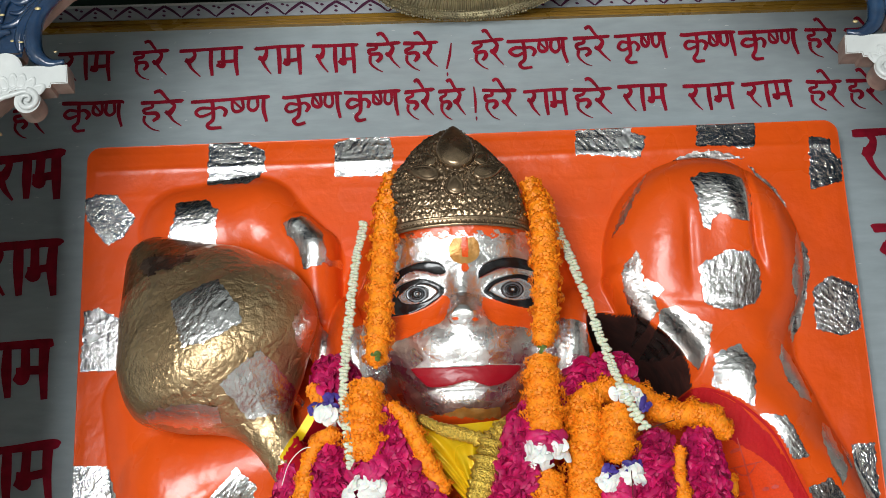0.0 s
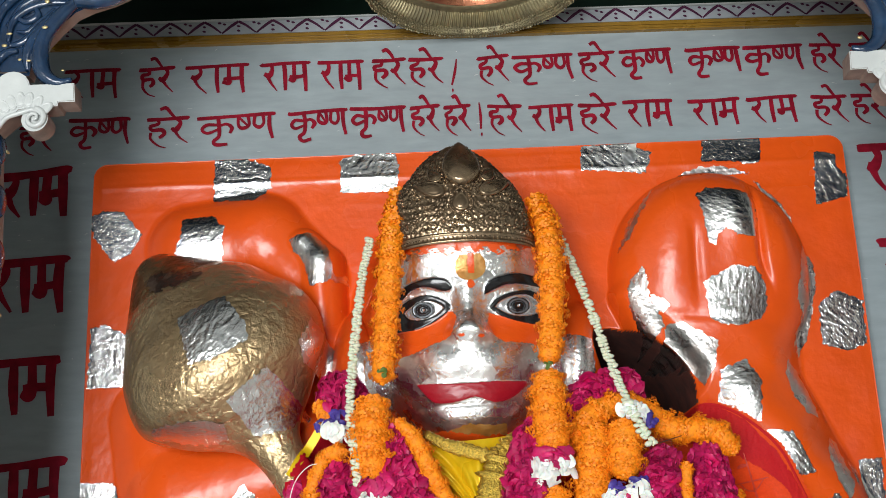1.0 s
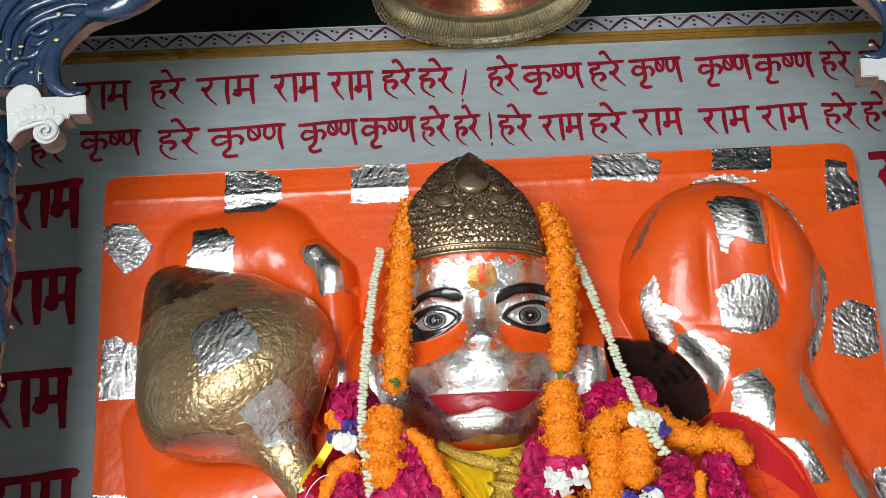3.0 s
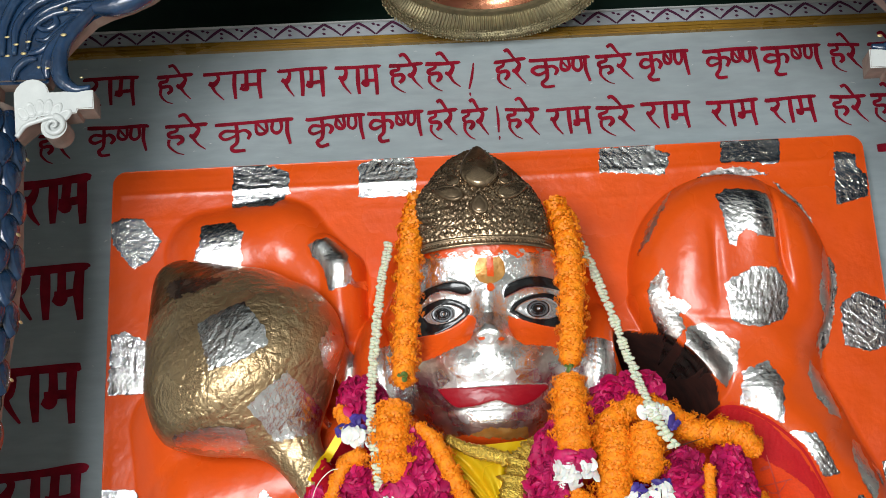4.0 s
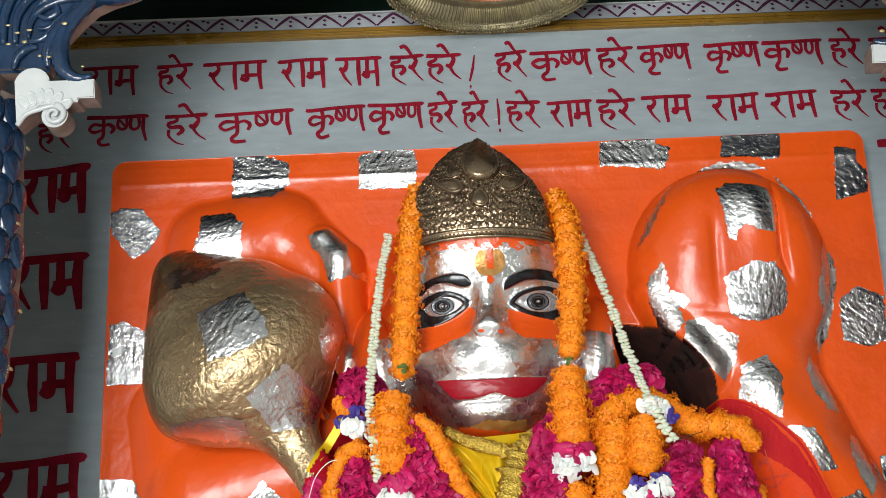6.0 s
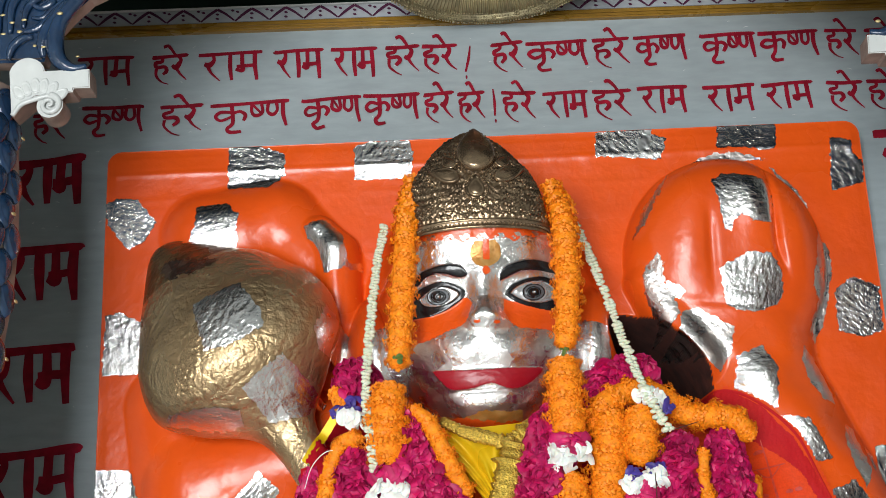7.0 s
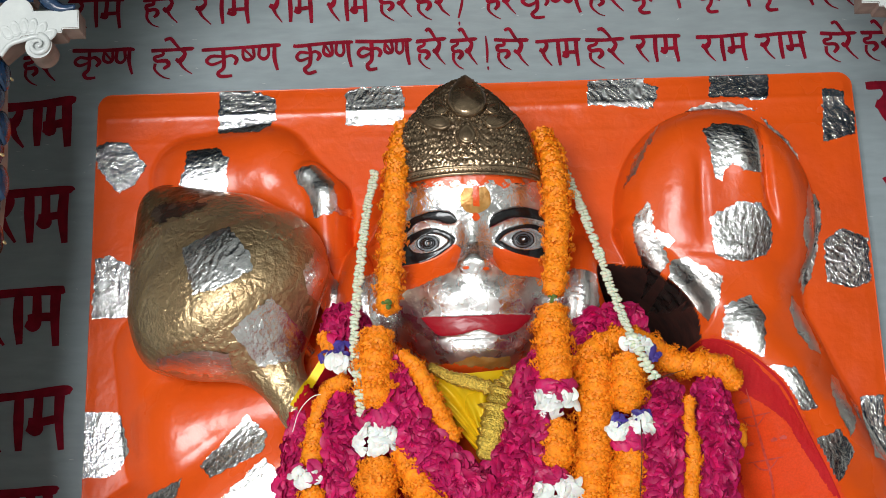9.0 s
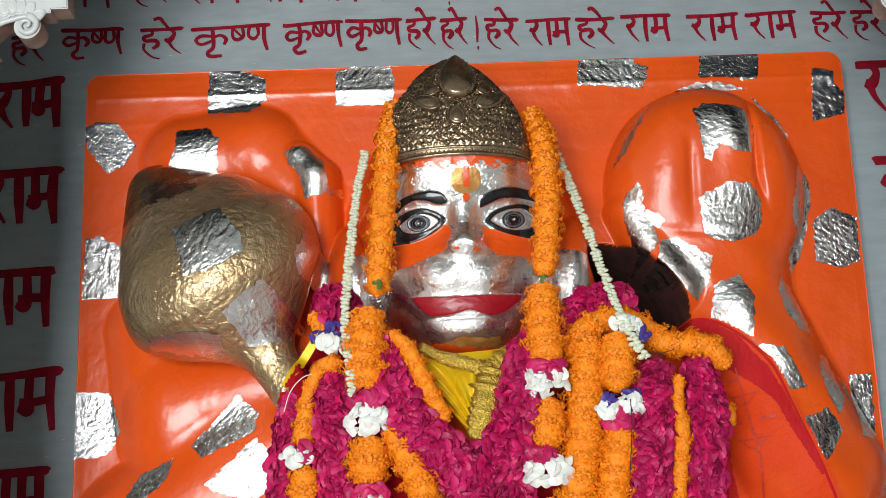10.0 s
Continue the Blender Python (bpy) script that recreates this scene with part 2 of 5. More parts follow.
for nm, bx, mt, lb, cat in (
        ("floor", (-2.6, 2.6, -4.6, 0.5, -0.1, 0.0), TILE, "pale marble floor of the hall", "floor"),
        ("ceiling", (-2.6, 2.6, -4.6, 0.5, 3.6, 3.7), CEIL, "dark plaster ceiling of the hall", "ceiling"),
        ("wall_west", (-2.7, -2.6, -4.6, 0.5, 0, 3.6), ROOM, "plain plaster side wall", "wall"),
        ("wall_east", (2.6, 2.7, -4.6, 0.5, 0, 3.6), ROOM, "plain plaster side wall", "wall"),
        ("wall_south_1", (-2.6, -1.65, -4.7, -4.6, 0, 3.6), ROOM, "plain plaster wall beside the entrance", "wall"),
        ("wall_south_2", (-0.05, 2.6, -4.7, -4.6, 0, 3.6), ROOM, "plain plaster wall beside the entrance", "wall"),
        ("wall_south_3", (-1.65, -0.05, -4.7, -4.6, 2.25, 3.6), ROOM, "plain plaster wall over the entrance", "wall"),
        ("wall_south_4", (-1.65, -0.05, -4.7, -4.6, 0, 0.4), ROOM, "plain plaster sill of the entrance", "wall"),
        ("wall_return_1", (-2.6, -1.6, 0.0, 0.1, 0, 3.6), ROOM, "plain plaster wall beside the shrine", "wall"),
        ("wall_return_2", (1.6, 2.6, 0.0, 0.1, 0, 3.6), ROOM, "plain plaster wall beside the shrine", "wall")):
    tagged(part(nm, box_bm(*bx), mt, None, smooth=False), lb, cat, kind="structure")

# unseen block, added to carry the statue and bounce light upwards
altar = part("altar", box_bm(-0.8, 0.8, -0.36, -0.001, 0.0, 1.3, 0.01), TILE, None, smooth=False)
tagged(altar, "unseen white marble block added under the statue to bounce light", "altar", kind="structure")

# blue front of the shrine, an arch before the statue
# its unseen upper panel and legs are added to block light
MIDDLE = -0.022
half = [(-0.546, 1.571), (-0.581, 2.220), (-0.549, 2.219), (-0.545, 2.241), (-0.535, 2.260), (-0.516, 2.283), (-0.495, 2.304), (-0.476, 2.313), (-0.449, 2.321), (-0.424, 2.333), (-0.28, 2.44), (-0.14, 2.52)]
half[0] = (half[0][0] - 0.03, 0.0)
half[1] = (half[1][0] - 0.03, half[1][1])
opening = half + [(MIDDLE / 2, 2.56)] + [(MIDDLE - x, z) for x, z in half[::-1]]
bm = plate_bm([(-1.4, 0.0)] + opening + [(1.4, 0.0), (1.4, 3.6), (-1.4, 3.6)], -0.445, -0.42, 0.004)
for f in bm.faces:
    f.material_index = 0 if abs(f.normal.y) > 0.4 else 1
tagged(part("wall_archway", bm, [BLUE, BROWN], None, smooth=False), "blue enamelled arch front with stained edges, unseen panel added to block light", "wall", kind="structure")

# the sloping gold line and painted border above the lettering
TILT_TOP = -0.009


def sloped(name, z0, z1, y0, y1, mat, label, category, bevel):
    bm = box_bm(-1.2, 1.2, y0, y1, z0, z1, bevel)
    for v in bm.verts:
        v.co.z += TILT_TOP * v.co.x
    return tagged(part(name, bm, mat, None, smooth=False), label, category, kind="structure")


trim_gold = sloped("trim_gold", 2.4735, 2.484, -0.009, 0.05, YELLOW_TRIM, "ochre gold painted moulding line", "trim", 0.003)
sloped("trim_bead", 2.467, 2.473, -0.012, 0.05, YELLOW_TRIM, "thin ochre gold bead under the moulding", "trim", 0.0025)
trim_border = sloped("trim_border", 2.484, 2.510, -0.004, 0.12, STRIP, "pale grey border painted with purple zigzags", "trim", 0.002)
sloped("trim_edge", 2.5105, 2.5122, -0.008, 0.12, WHITE, "thin white edge on the painted border", "trim", 0.0008)


# ---- brush lettering ----
def ribbon(points, widths, y, steps=6):
    line = spline([(*p, w) for p, w in zip(points, widths)], steps)
    verts, faces = [], []
    n = len(line)
    for i in range(n):
        d = line[min(i + 1, n - 1)][:2] - line[max(i - 1, 0)][:2]
        d = d / (np.linalg.norm(d) + 1e-9)
        off = np.array([-d[1], d[0]]) * max(line[i][2], 0.0005) / 2
        for s in (1, -1):
            q = line[i][:2] + s * off
            verts.append((q[0], y - 0.00003 * i, q[1]))
    for i in range(n - 1):
        faces.append((2 * i, 2 * i + 2, 2 * i + 3, 2 * i + 1))
    return verts, faces


HEAD = [(-0.02, 0.0, 1.0), (0.06, 0.02, 1.25), (0.5, 0.0, 1.1), (0.96, -0.02, 1.2), (1.03, 0.0, 0.6)]
RA = [[(0.2, 0.0, 1.1), (0.24, 0.2, 1.1), (0.16, 0.42, 1.6), (0.07, 0.36, 1.2)], [(0.13, 0.45, 1.1), (0.2, 0.72, 0.8), (0.34, 1.02, 0.35)]]
AA = [[(0.49, 0.0, 1.2), (0.5, 0.5, 1.3), (0.52, 1.02, 0.9)]]
MA = [[(0.7, 0.0, 1.2), (0.7, 0.45, 1.2), (0.69, 0.66, 1.5), (0.59, 0.6, 0.9)], [(0.6, 0.53, 1.0), (0.75, 0.52, 1.1), (0.92, 0.5, 1.1)],
      [(0.91, 0.0, 1.3), (0.92, 0.5, 1.3), (0.95, 1.05, 0.9)]]
HA = [[(0.26, 0.0, 1.1), (0.27, 0.2, 1.0), (0.08, 0.3, 1.2), (0.12, 0.47, 1.1), (0.36, 0.46, 1.2), (0.42, 0.64, 1.3), (0.3, 0.82, 1.0)],
      [(0.1, 0.55, 1.0), (0.1, 0.85, 0.8), (0.28, 1.12, 0.5), (0.48, 1.25, 0.25)]]
RE = [[(0.74, 0.0, 1.1), (0.82, 0.2, 1.2), (0.7, 0.48, 1.6), (0.58, 0.4, 1.0)], [(0.68, 0.5, 1.1), (0.82, 0.8, 0.7), (1.02, 1.08, 0.3)],
      [(0.32, -0.4, 1.0), (0.45, -0.46, 1.1), (0.6, -0.2, 0.9), (0.7, 0.02, 0.8)]]
KRI = [[(0.27, 0.0, 1.1), (0.28, 0.4, 1.2), (0.27, 0.78, 1.1), (0.2, 0.98, 1.1), (0.25, 1.13, 1.1), (0.4, 1.1, 0.9)],
       [(0.27, 0.34, 0.9), (0.12, 0.3, 1.1), (0.04, 0.48, 1.1), (0.12, 0.62, 1.0), (0.27, 0.52, 0.8)],
       [(0.27, 0.36, 0.9), (0.38, 0.3, 1.0), (0.45, 0.45, 1.2), (0.41, 0.66, 0.9)]]
SHNA = [[(0.54, 0.0, 0.9), (0.53, 0.36, 1.0), (0.6, 0.5, 1.1), (0.67, 0.4, 0.9), (0.66, 0.0, 1.0)], [(0.54, 0.08, 0.7), (0.65, 0.42, 0.7)],
        [(0.75, 0.0, 1.0), (0.74, 0.36, 1.0), (0.81, 0.5, 1.1), (0.87, 0.36, 0.9), (0.87, 0.0, 1.0)], [(0.95, 0.0, 1.2), (0.96, 0.5, 1.2), (1.0, 0.98, 0.8)]]
WORDS = {"ram": [HEAD] + RA + AA + MA, "hare": [HEAD] + HA + RE, "krishna": [HEAD] + KRI + SHNA}


def word(kind, x0, z0, x1, z1, high, pen):
    """One brushed word: its headline runs from x0, z0 to x1, z1."""
    verts, faces = [], []
    for k, stroke in enumerate(WORDS[kind]):
        pts, wid = [], []
        for u, v, w in stroke:
            jx, jz = random.uniform(-0.012, 0.012), random.uniform(-0.02, 0.02)
            pts.append((x0 + (x1 - x0) * (u + jx), z0 + (z1 - z0) * u - high * (v + jz)))
            wid.append(pen * w * random.uniform(0.9, 1.12))
        v, f = ribbon(pts, wid, -0.0008 - 0.0008 * (k % 3))
        faces += [tuple(i + len(verts) for i in q) for q in f]
        verts += v
    mesh_object("painted_word", verts, faces, RED_INK, wall, smooth=False)


for x0, z0, x1, z1, kind in (
        (-0.644, 2.436, -0.557, 2.435, "ram"), (-0.523, 2.434, -0.469, 2.434, "hare"), (-0.447, 2.434, -0.349, 2.435, "ram"),
        (-0.326, 2.434, -0.250, 2.434, "ram"), (-0.233, 2.433, -0.163, 2.432, "ram"), (-0.146, 2.433, -0.095, 2.432, "hare"),
        (-0.087, 2.432, -0.034, 2.431, "hare"), (0.025, 2.429, 0.072, 2.431, "hare"), (0.081, 2.429, 0.175, 2.429, "krishna"),
        (0.188, 2.429, 0.244, 2.429, "hare"), (0.255, 2.431, 0.335, 2.431, "krishna"), (0.362, 2.429, 0.446, 2.429, "krishna"),
        (0.454, 2.429, 0.546, 2.429, "krishna"), (0.562, 2.429, 0.610, 2.426, "hare"), (0.626, 2.427, 0.677, 2.427, "hare")):
    word(kind, x0, z0, x1, z1, {"ram": 0.047, "hare": 0.04, "krishna": 0.043}[kind], 0.0054)
for x0, z0, x1, z1, kind in (
        (-0.712, 2.340, -0.661, 2.341, "hare"), (-0.634, 2.350, -0.539, 2.347, "krishna"), (-0.508, 2.345, -0.444, 2.345, "hare"),
        (-0.426, 2.344, -0.307, 2.347, "krishna"), (-0.282, 2.346, -0.191, 2.348, "krishna"), (-0.183, 2.350, -0.098, 2.348, "krishna"),
        (-0.087, 2.347, -0.043, 2.348, "hare"), (-0.033, 2.346, 0.007, 2.346, "hare"), (0.037, 2.345, 0.088, 2.341, "hare"),
        (0.103, 2.340, 0.171, 2.340, "ram"), (0.182, 2.340, 0.239, 2.338, "hare"), (0.254, 2.342, 0.329, 2.341, "ram"),
        (0.358, 2.338, 0.436, 2.340, "ram"), (0.451, 2.338, 0.528, 2.340, "ram"), (0.554, 2.338, 0.607, 2.335, "hare"),
        (0.617, 2.337, 0.668, 2.336, "hare")):
    word(kind, x0, z0, x1, z1, {"ram": 0.042, "hare": 0.04, "krishna": 0.043}[kind], 0.0053)
for x0, z0, x1, z1, h in (
        (-0.740, 2.258, -0.630, 2.263, 0.07), (-0.749, 2.114, -0.627, 2.115, 0.078), (-0.761, 1.956, -0.632, 1.958, 0.08),
        (-0.759, 1.797, -0.618, 1.803, 0.08), (-0.745, 1.655, -0.628, 1.658, 0.08),
        (0.618, 2.247, 0.733, 2.249, 0.08), (0.628, 2.090, 0.736, 2.090, 0.08)):
    word("ram", x0, z0, x1, z1, h, 0.0115)
for a, b, c, d in ((-0.010, 2.430, -0.019, 2.384), (0.023, 2.352, 0.024, 2.306)):
    v, f = ribbon([(a, b), ((a + c) / 2 + 0.001, (b + d) / 2), (c, d)], [0.002, 0.0045, 0.003], -0.0008)
    mesh_object("painted_stop", v, f, RED_INK, wall)
    v, f = ribbon([(c + 0.001, d - 0.006), (c + 0.001, d - 0.009), (c + 0.001, d - 0.013)], [0.002, 0.003, 0.001], -0.0008)
    mesh_object("painted_stop", v, f, RED_INK, wall)

# small chips and drips in the wall paint
chips_v, chips_f = [], []
for k in range(90):
    x, z = random.uniform(-0.7, 0.7), random.choice([random.uniform(2.26, 2.47), random.uniform(2.26, 2.47), random.uniform(1.6, 2.2)])
    if z < 2.26:
        x = math.copysign(random.uniform(0.58, 0.72), x)
    w, dx, dz = random.uniform(0.0006, 0.0016), random.uniform(0.001, 0.004), random.uniform(-0.0015, 0.0015)
    v, f = ribbon([(x - dx, z - dz), (x, z + 0.0006), (x + dx, z + dz)], [0.0004, w, 0.0004], -0.0006, 3)
    chips_f += [tuple(i + len(chips_v) for i in q) for q in f]
    chips_v += v
tagged(mesh_object("paint_chip", chips_v, chips_f, WHITE, wall), kind="stuff")

# zigzags and dots on the border
for i in range(34):
    x = -0.95 + i * 0.056
    z = 2.483 + TILT_TOP * x
    v, f = ribbon([(x, z + 0.004), (x + 0.014, z + 0.016), (x + 0.027, z + 0.025)], [0.0025, 0.005, 0.0045], -0.0052)
    v2, f2 = ribbon([(x + 0.027, z + 0.025), (x + 0.041, z + 0.016), (x + 0.055, z + 0.004)], [0.0045, 0.004, 0.0025], -0.0054)
    f += [tuple(k + len(v) for k in q) for q in f2]
    v += v2
    for dx, dz in ((0.027, 0.008), (0.027, 0.016), (0.052, 0.022), (0.004, 0.02)):
        a, q = ribbon([(x + dx - 0.003, z + dz + 0.001), (x + dx, z + dz), (x + dx + 0.003, z + dz - 0.001)], [0.001, 0.0042, 0.001], -0.0056, 3)
        f += [tuple(k + len(v) for k in r) for r in q]
        v += a
    settle(mesh_object("zigzag", v, f, PURPLE), trim_border)

# ---- the carved statue ----
def smax(a, b, k):
    h = np.clip(0.5 + 0.5 * (a - b) / k, 0, 1)
    return b * (1 - h) + a * h + k * h * (1 - h)


def dome(x, z, cx, cz, ax, az, high, turn=0.0, power=0.5):
    c, s = math.cos(radians(turn)), math.sin(radians(turn))
    u, v = (x - cx) * c + (z - cz) * s, -(x - cx) * s + (z - cz) * c
    return high * np.clip(1 - (u / ax) ** 2 - (v / az) ** 2, 0, None) ** power


def limb(x, z, x0, z0, x1, z1, r0, r1, h0, h1):
    """A rounded arm or ridge that lies on the slab between two points."""
    dx, dz = x1 - x0, z1 - z0
    t = np.clip(((x - x0) * dx + (z - z0) * dz) / (dx * dx + dz * dz), 0, 1)
    d = np.hypot(x - x0 - t * dx, z - z0 - t * dz)
    r, h = r0 + (r1 - r0) * t, h0 + (h1 - h0) * t
    return h * np.clip(1 - (d / r) ** 2, 0, None) ** 0.5


def gauss(x, z, cx, cz, ax, az):
    return np.exp(-((x - cx) / ax) ** 2 - ((z - cz) / az) ** 2)


SX0, SX1, SZ0, SZ1 = -0.575, 0.575, 1.3, 2.25
FX, FZ = -0.013, 1.928


def slab(x, z):
    edge = np.minimum(np.minimum(x - SX0, SX1 - x), SZ1 - z)
    d = 0.034 + 0.017 * np.clip(edge / 0.014, 0, 1) ** 0.5
    top = SZ1 - z
    fold = np.clip((top - 0.038) / 0.042, 0, 1)
    d += 0.0025 * np.exp(-((top - 0.040) / 0.005) ** 2) + 0.0018 * np.exp(-((top - 0.082) / 0.005) ** 2)
    d += 0.0085 * np.clip(top / 0.03, 0, 1) * (1 - fold * fold * (3 - 2 * fold)) - 0.006
    d += 0.0025 * np.sin(x * 31 + z * 17) * np.sin(z * 23 - x * 9)
    return d


def head_round(x, z):
    d = dome(x, z, FX, FZ + 0.02, 0.178, 0.23, 0.105, 0, 0.6)
    d = smax(d, dome(x, z, FX - 0.150, FZ - 0.035, 0.050, 0.11, 0.115, 5, 0.6), 0.02)
    d = smax(d, dome(x, z, FX + 0.150, FZ - 0.035, 0.050, 0.11, 0.115, -5, 0.6), 0.02)
    return d + 0.04


def hollow(x, z):
    """1 at the rim of the slanting gap between arm and shoulder, less inside."""
    u, w = 0.69 * (x - 0.235) - 0.72 * (z - 1.884), 0.72 * (x - 0.235) + 0.69 * (z - 1.884)
    return (u / 0.088) ** 2 + (w / 0.045) ** 2


def relief(x, z):
    d = slab(x, z)
    # great raised fist and forearm
    hcx, hcz = 0.349, 2.030
    round_ = (((x - hcx) / 0.150) ** 2 + ((z - hcz) / 0.164) ** 2) ** 1.7
    hill = (0.076 + 0.14 * (z - hcz)) * np.clip(1 - round_, 0, None) ** 0.5 + 0.042
    hill = np.where(hill > 0.0421, hill, 0)
    bend = 0.416 + 0.9 * np.clip(2.05 - z, 0, 0.06) ** 1.5
    finger = 0.007 * gauss(x, z, 0.385, 2.11, 0.026, 0.075) + 0.006 * gauss(x, z, 0.290, 2.07, 0.03, 0.09) + 0.005 * gauss(x, z, 0.452, 2.07, 0.022, 0.07)
    groove = 0.010 * np.exp(-((x - bend) / 0.006) ** 2 - ((z - 2.085) / 0.075) ** 4) + 0.005 * np.exp(-((x - 0.320) / 0.008) ** 2 - ((z - 2.03) / 0.06) ** 4)
    groove += 0.004 * np.exp(-((z - 1.955 + 0.15 * (x - 0.35)) / 0.006) ** 2 - ((x - 0.36) / 0.07) ** 4)
    hill += np.where(hill > 0.05, finger - groove, 0)
    d = smax(d, hill, 0.012)
    d = smax(d, limb(x, z, 0.352, 1.985, 0.373, 1.862, 0.132, 0.102, 0.088, 0.095) + 0.02, 0.02)
    d = smax(d, limb(x, z, 0.380, 1.845, 0.472, 1.611, 0.098, 0.11, 0.095, 0.10) + 0.02, 0.015)
    d += 0.004 * np.sin(x * 60 + 9 * z) * np.sin(z * 47 + 3) * np.clip((x - 0.2) / 0.05, 0, 1) * np.clip((1.98 - z) / 0.1, 0, 1)
    d = smax(d, limb(x, z, 0.229, 2.004, 0.301, 1.881, 0.035, 0.05, 0.07, 0.09) + 0.025, 0.012)
    # bent arm and tail behind the mace
    d = smax(d, limb(x, z, -0.423, 2.111, -0.317, 2.121, 0.072, 0.075, 0.055, 0.06) + 0.03, 0.01)
    d = smax(d, limb(x, z, -0.317, 2.121, -0.241, 2.048, 0.075, 0.06, 0.06, 0.06) + 0.03, 0.01)
    d = smax(d, limb(x, z, -0.250, 2.100, -0.225, 2.069, 0.030, 0.036, 0.05, 0.055) + 0.05, 0.012)
    d = smax(d, limb(x, z, -0.225, 2.069, -0.221, 1.962, 0.036, 0.036, 0.055, 0.045) + 0.05, 0.012)
    # shoulder, forearm and thigh below the mace
    d = smax(d, limb(x, z, -0.470, 1.850, -0.429, 1.702, 0.07, 0.09, 0.06, 0.075) + 0.02, 0.02)
    d = smax(d, limb(x, z, -0.429, 1.734, -0.256, 1.776, 0.08, 0.09, 0.07, 0.08) + 0.03, 0.02)
    d = smax(d, limb(x, z, -0.464, 1.550, -0.287, 1.667, 0.12, 0.12, 0.09, 0.10) + 0.02, 0.02)
    # chest and shoulders under the flowers
    d = smax(d, dome(x, z, -0.008, 1.612, 0.36, 0.26, 0.13, 0, 0.6) + 0.02, 0.03)
    d = smax(d, head_round(x, z), 0.012)
    # the gap between arm and shoulder
    sink = np.clip(1.14 - hollow(x, z), 0, 0.8)
    d -= 0.42 * sink * np.clip(sink / 0.22, 0.12, 1)
    return np.maximum(d, -0.2)


def face_depth(x, z):
    """The head in front of the slab: overhanging brow, nose, muzzle and chin."""
    u, v = x - FX, z - FZ
    jaw = 1 - 0.62 * np.clip((-v - 0.02) / 0.13, 0, 1) ** 1.2 - 0.2 * np.clip((v - 0.05) / 0.06, 0, 1)
    d = 0.04 + 0.150 * np.clip(1 - np.abs((u + 0.004) / (0.155 * jaw)) ** 2.6 - np.abs((v - 0.03) / 0.184) ** 12.0, 0, None) ** 0.42
    d += 0.27 * np.clip(v - 0.03, 0, 0.1) * np.exp(-(u / 0.11) ** 4)
    for ex, ez in (EYE_L, EYE_R):
        d -= 0.009 * gauss(x, z, ex, ez + 0.002, 0.05, 0.03)
        d += 0.009 * gauss(x, z, ex, ez + 0.002, 0.032, 0.016)
        d += 0.004 * gauss(x, z, ex, ez + 0.036, 0.045, 0.010)
    d += 0.024 * np.exp(-np.abs(u / 0.022) ** 2.6 - ((v - 0.004) / 0.022) ** 2) + 0.016 * np.exp(-(u / 0.018) ** 2 - ((v - 0.040) / 0.035) ** 2)
    d += 0.010 * (np.exp(-((u - 0.020) / 0.012) ** 2 - ((v + 0.002) / 0.011) ** 2) + np.exp(-((u + 0.020) / 0.012) ** 2 - ((v + 0.002) / 0.011) ** 2))
    d += 0.020 * np.exp(-(np.abs(u) / 0.080) ** 2.5 - ((v + 0.036) / 0.034) ** 2)
    d += 0.003 * (np.exp(-((u - 0.028) / 0.024) ** 2 - ((v + 0.052) / 0.016) ** 2) + np.exp(-((u + 0.028) / 0.024) ** 2 - ((v + 0.052) / 0.016) ** 2))
    d += 0.004 * np.exp(-(u / 0.07) ** 4 - ((v + 0.082) / 0.012) ** 2)
    d -= 0.0015 * np.exp(-(u / 0.07) ** 4 - ((v + 0.099) / 0.004) ** 2)
    d += 0.006 * np.exp(-(u / 0.055) ** 2 - ((v + 0.105) / 0.026) ** 2)
    return d


EYE_L = (-0.074, 1.961)
EYE_R = (0.053, 1.961)


def noise2(x, z, scale, seed):
    """Smooth uneven value between -1 and 1."""
    return (np.sin(x * scale + 1.7 * seed) * np.cos(z * scale * 1.13 + seed) + 0.6 * np.sin((x + z) * scale * 2.1 + 3 * seed)
            + 0.4 * np.cos((x - 1.4 * z) * scale * 3.7 + 5 * seed)) / 2


def patch(x, z, outline):
    """Inside a smooth closed brush outline."""
    p = spline(list(outline) + [outline[0]], 5)
    odd = np.zeros(x.shape, bool)
    for (ax_, az_), (bx_, bz_) in zip(p[:-1], p[1:]):
        if az_ != bz_:
            odd ^= ((az_ > z) != (bz_ > z)) & (x < (bx_ - ax_) * (z - az_) / (bz_ - az_) + ax_)
    return odd


LID_L = [(-0.115, 1.955), (-0.104, 1.967), (-0.090, 1.976), (-0.072, 1.981), (-0.053, 1.977), (-0.036, 1.963), (-0.054, 1.946), (-0.072, 1.937), (-0.090, 1.932), (-0.118, 1.932)]
LID_R = [(0.016, 1.959), (0.024, 1.970), (0.036, 1.977), (0.055, 1.982), (0.075, 1.981), (0.104, 1.962), (0.104, 1.933), (0.079, 1.934), (0.053, 1.940), (0.032, 1.948)]
BALL_L = [(-0.100, 1.957), (-0.089, 1.966), (-0.076, 1.972), (-0.060, 1.972), (-0.046, 1.963), (-0.056, 1.953), (-0.068, 1.948), (-0.082, 1.946), (-0.094, 1.949)]
BALL_R = [(0.024, 1.961), (0.034, 1.970), (0.051, 1.976), (0.069, 1.976), (0.082, 1.967), (0.088, 1.955), (0.078, 1.948), (0.061, 1.946), (0.042, 1.950)]
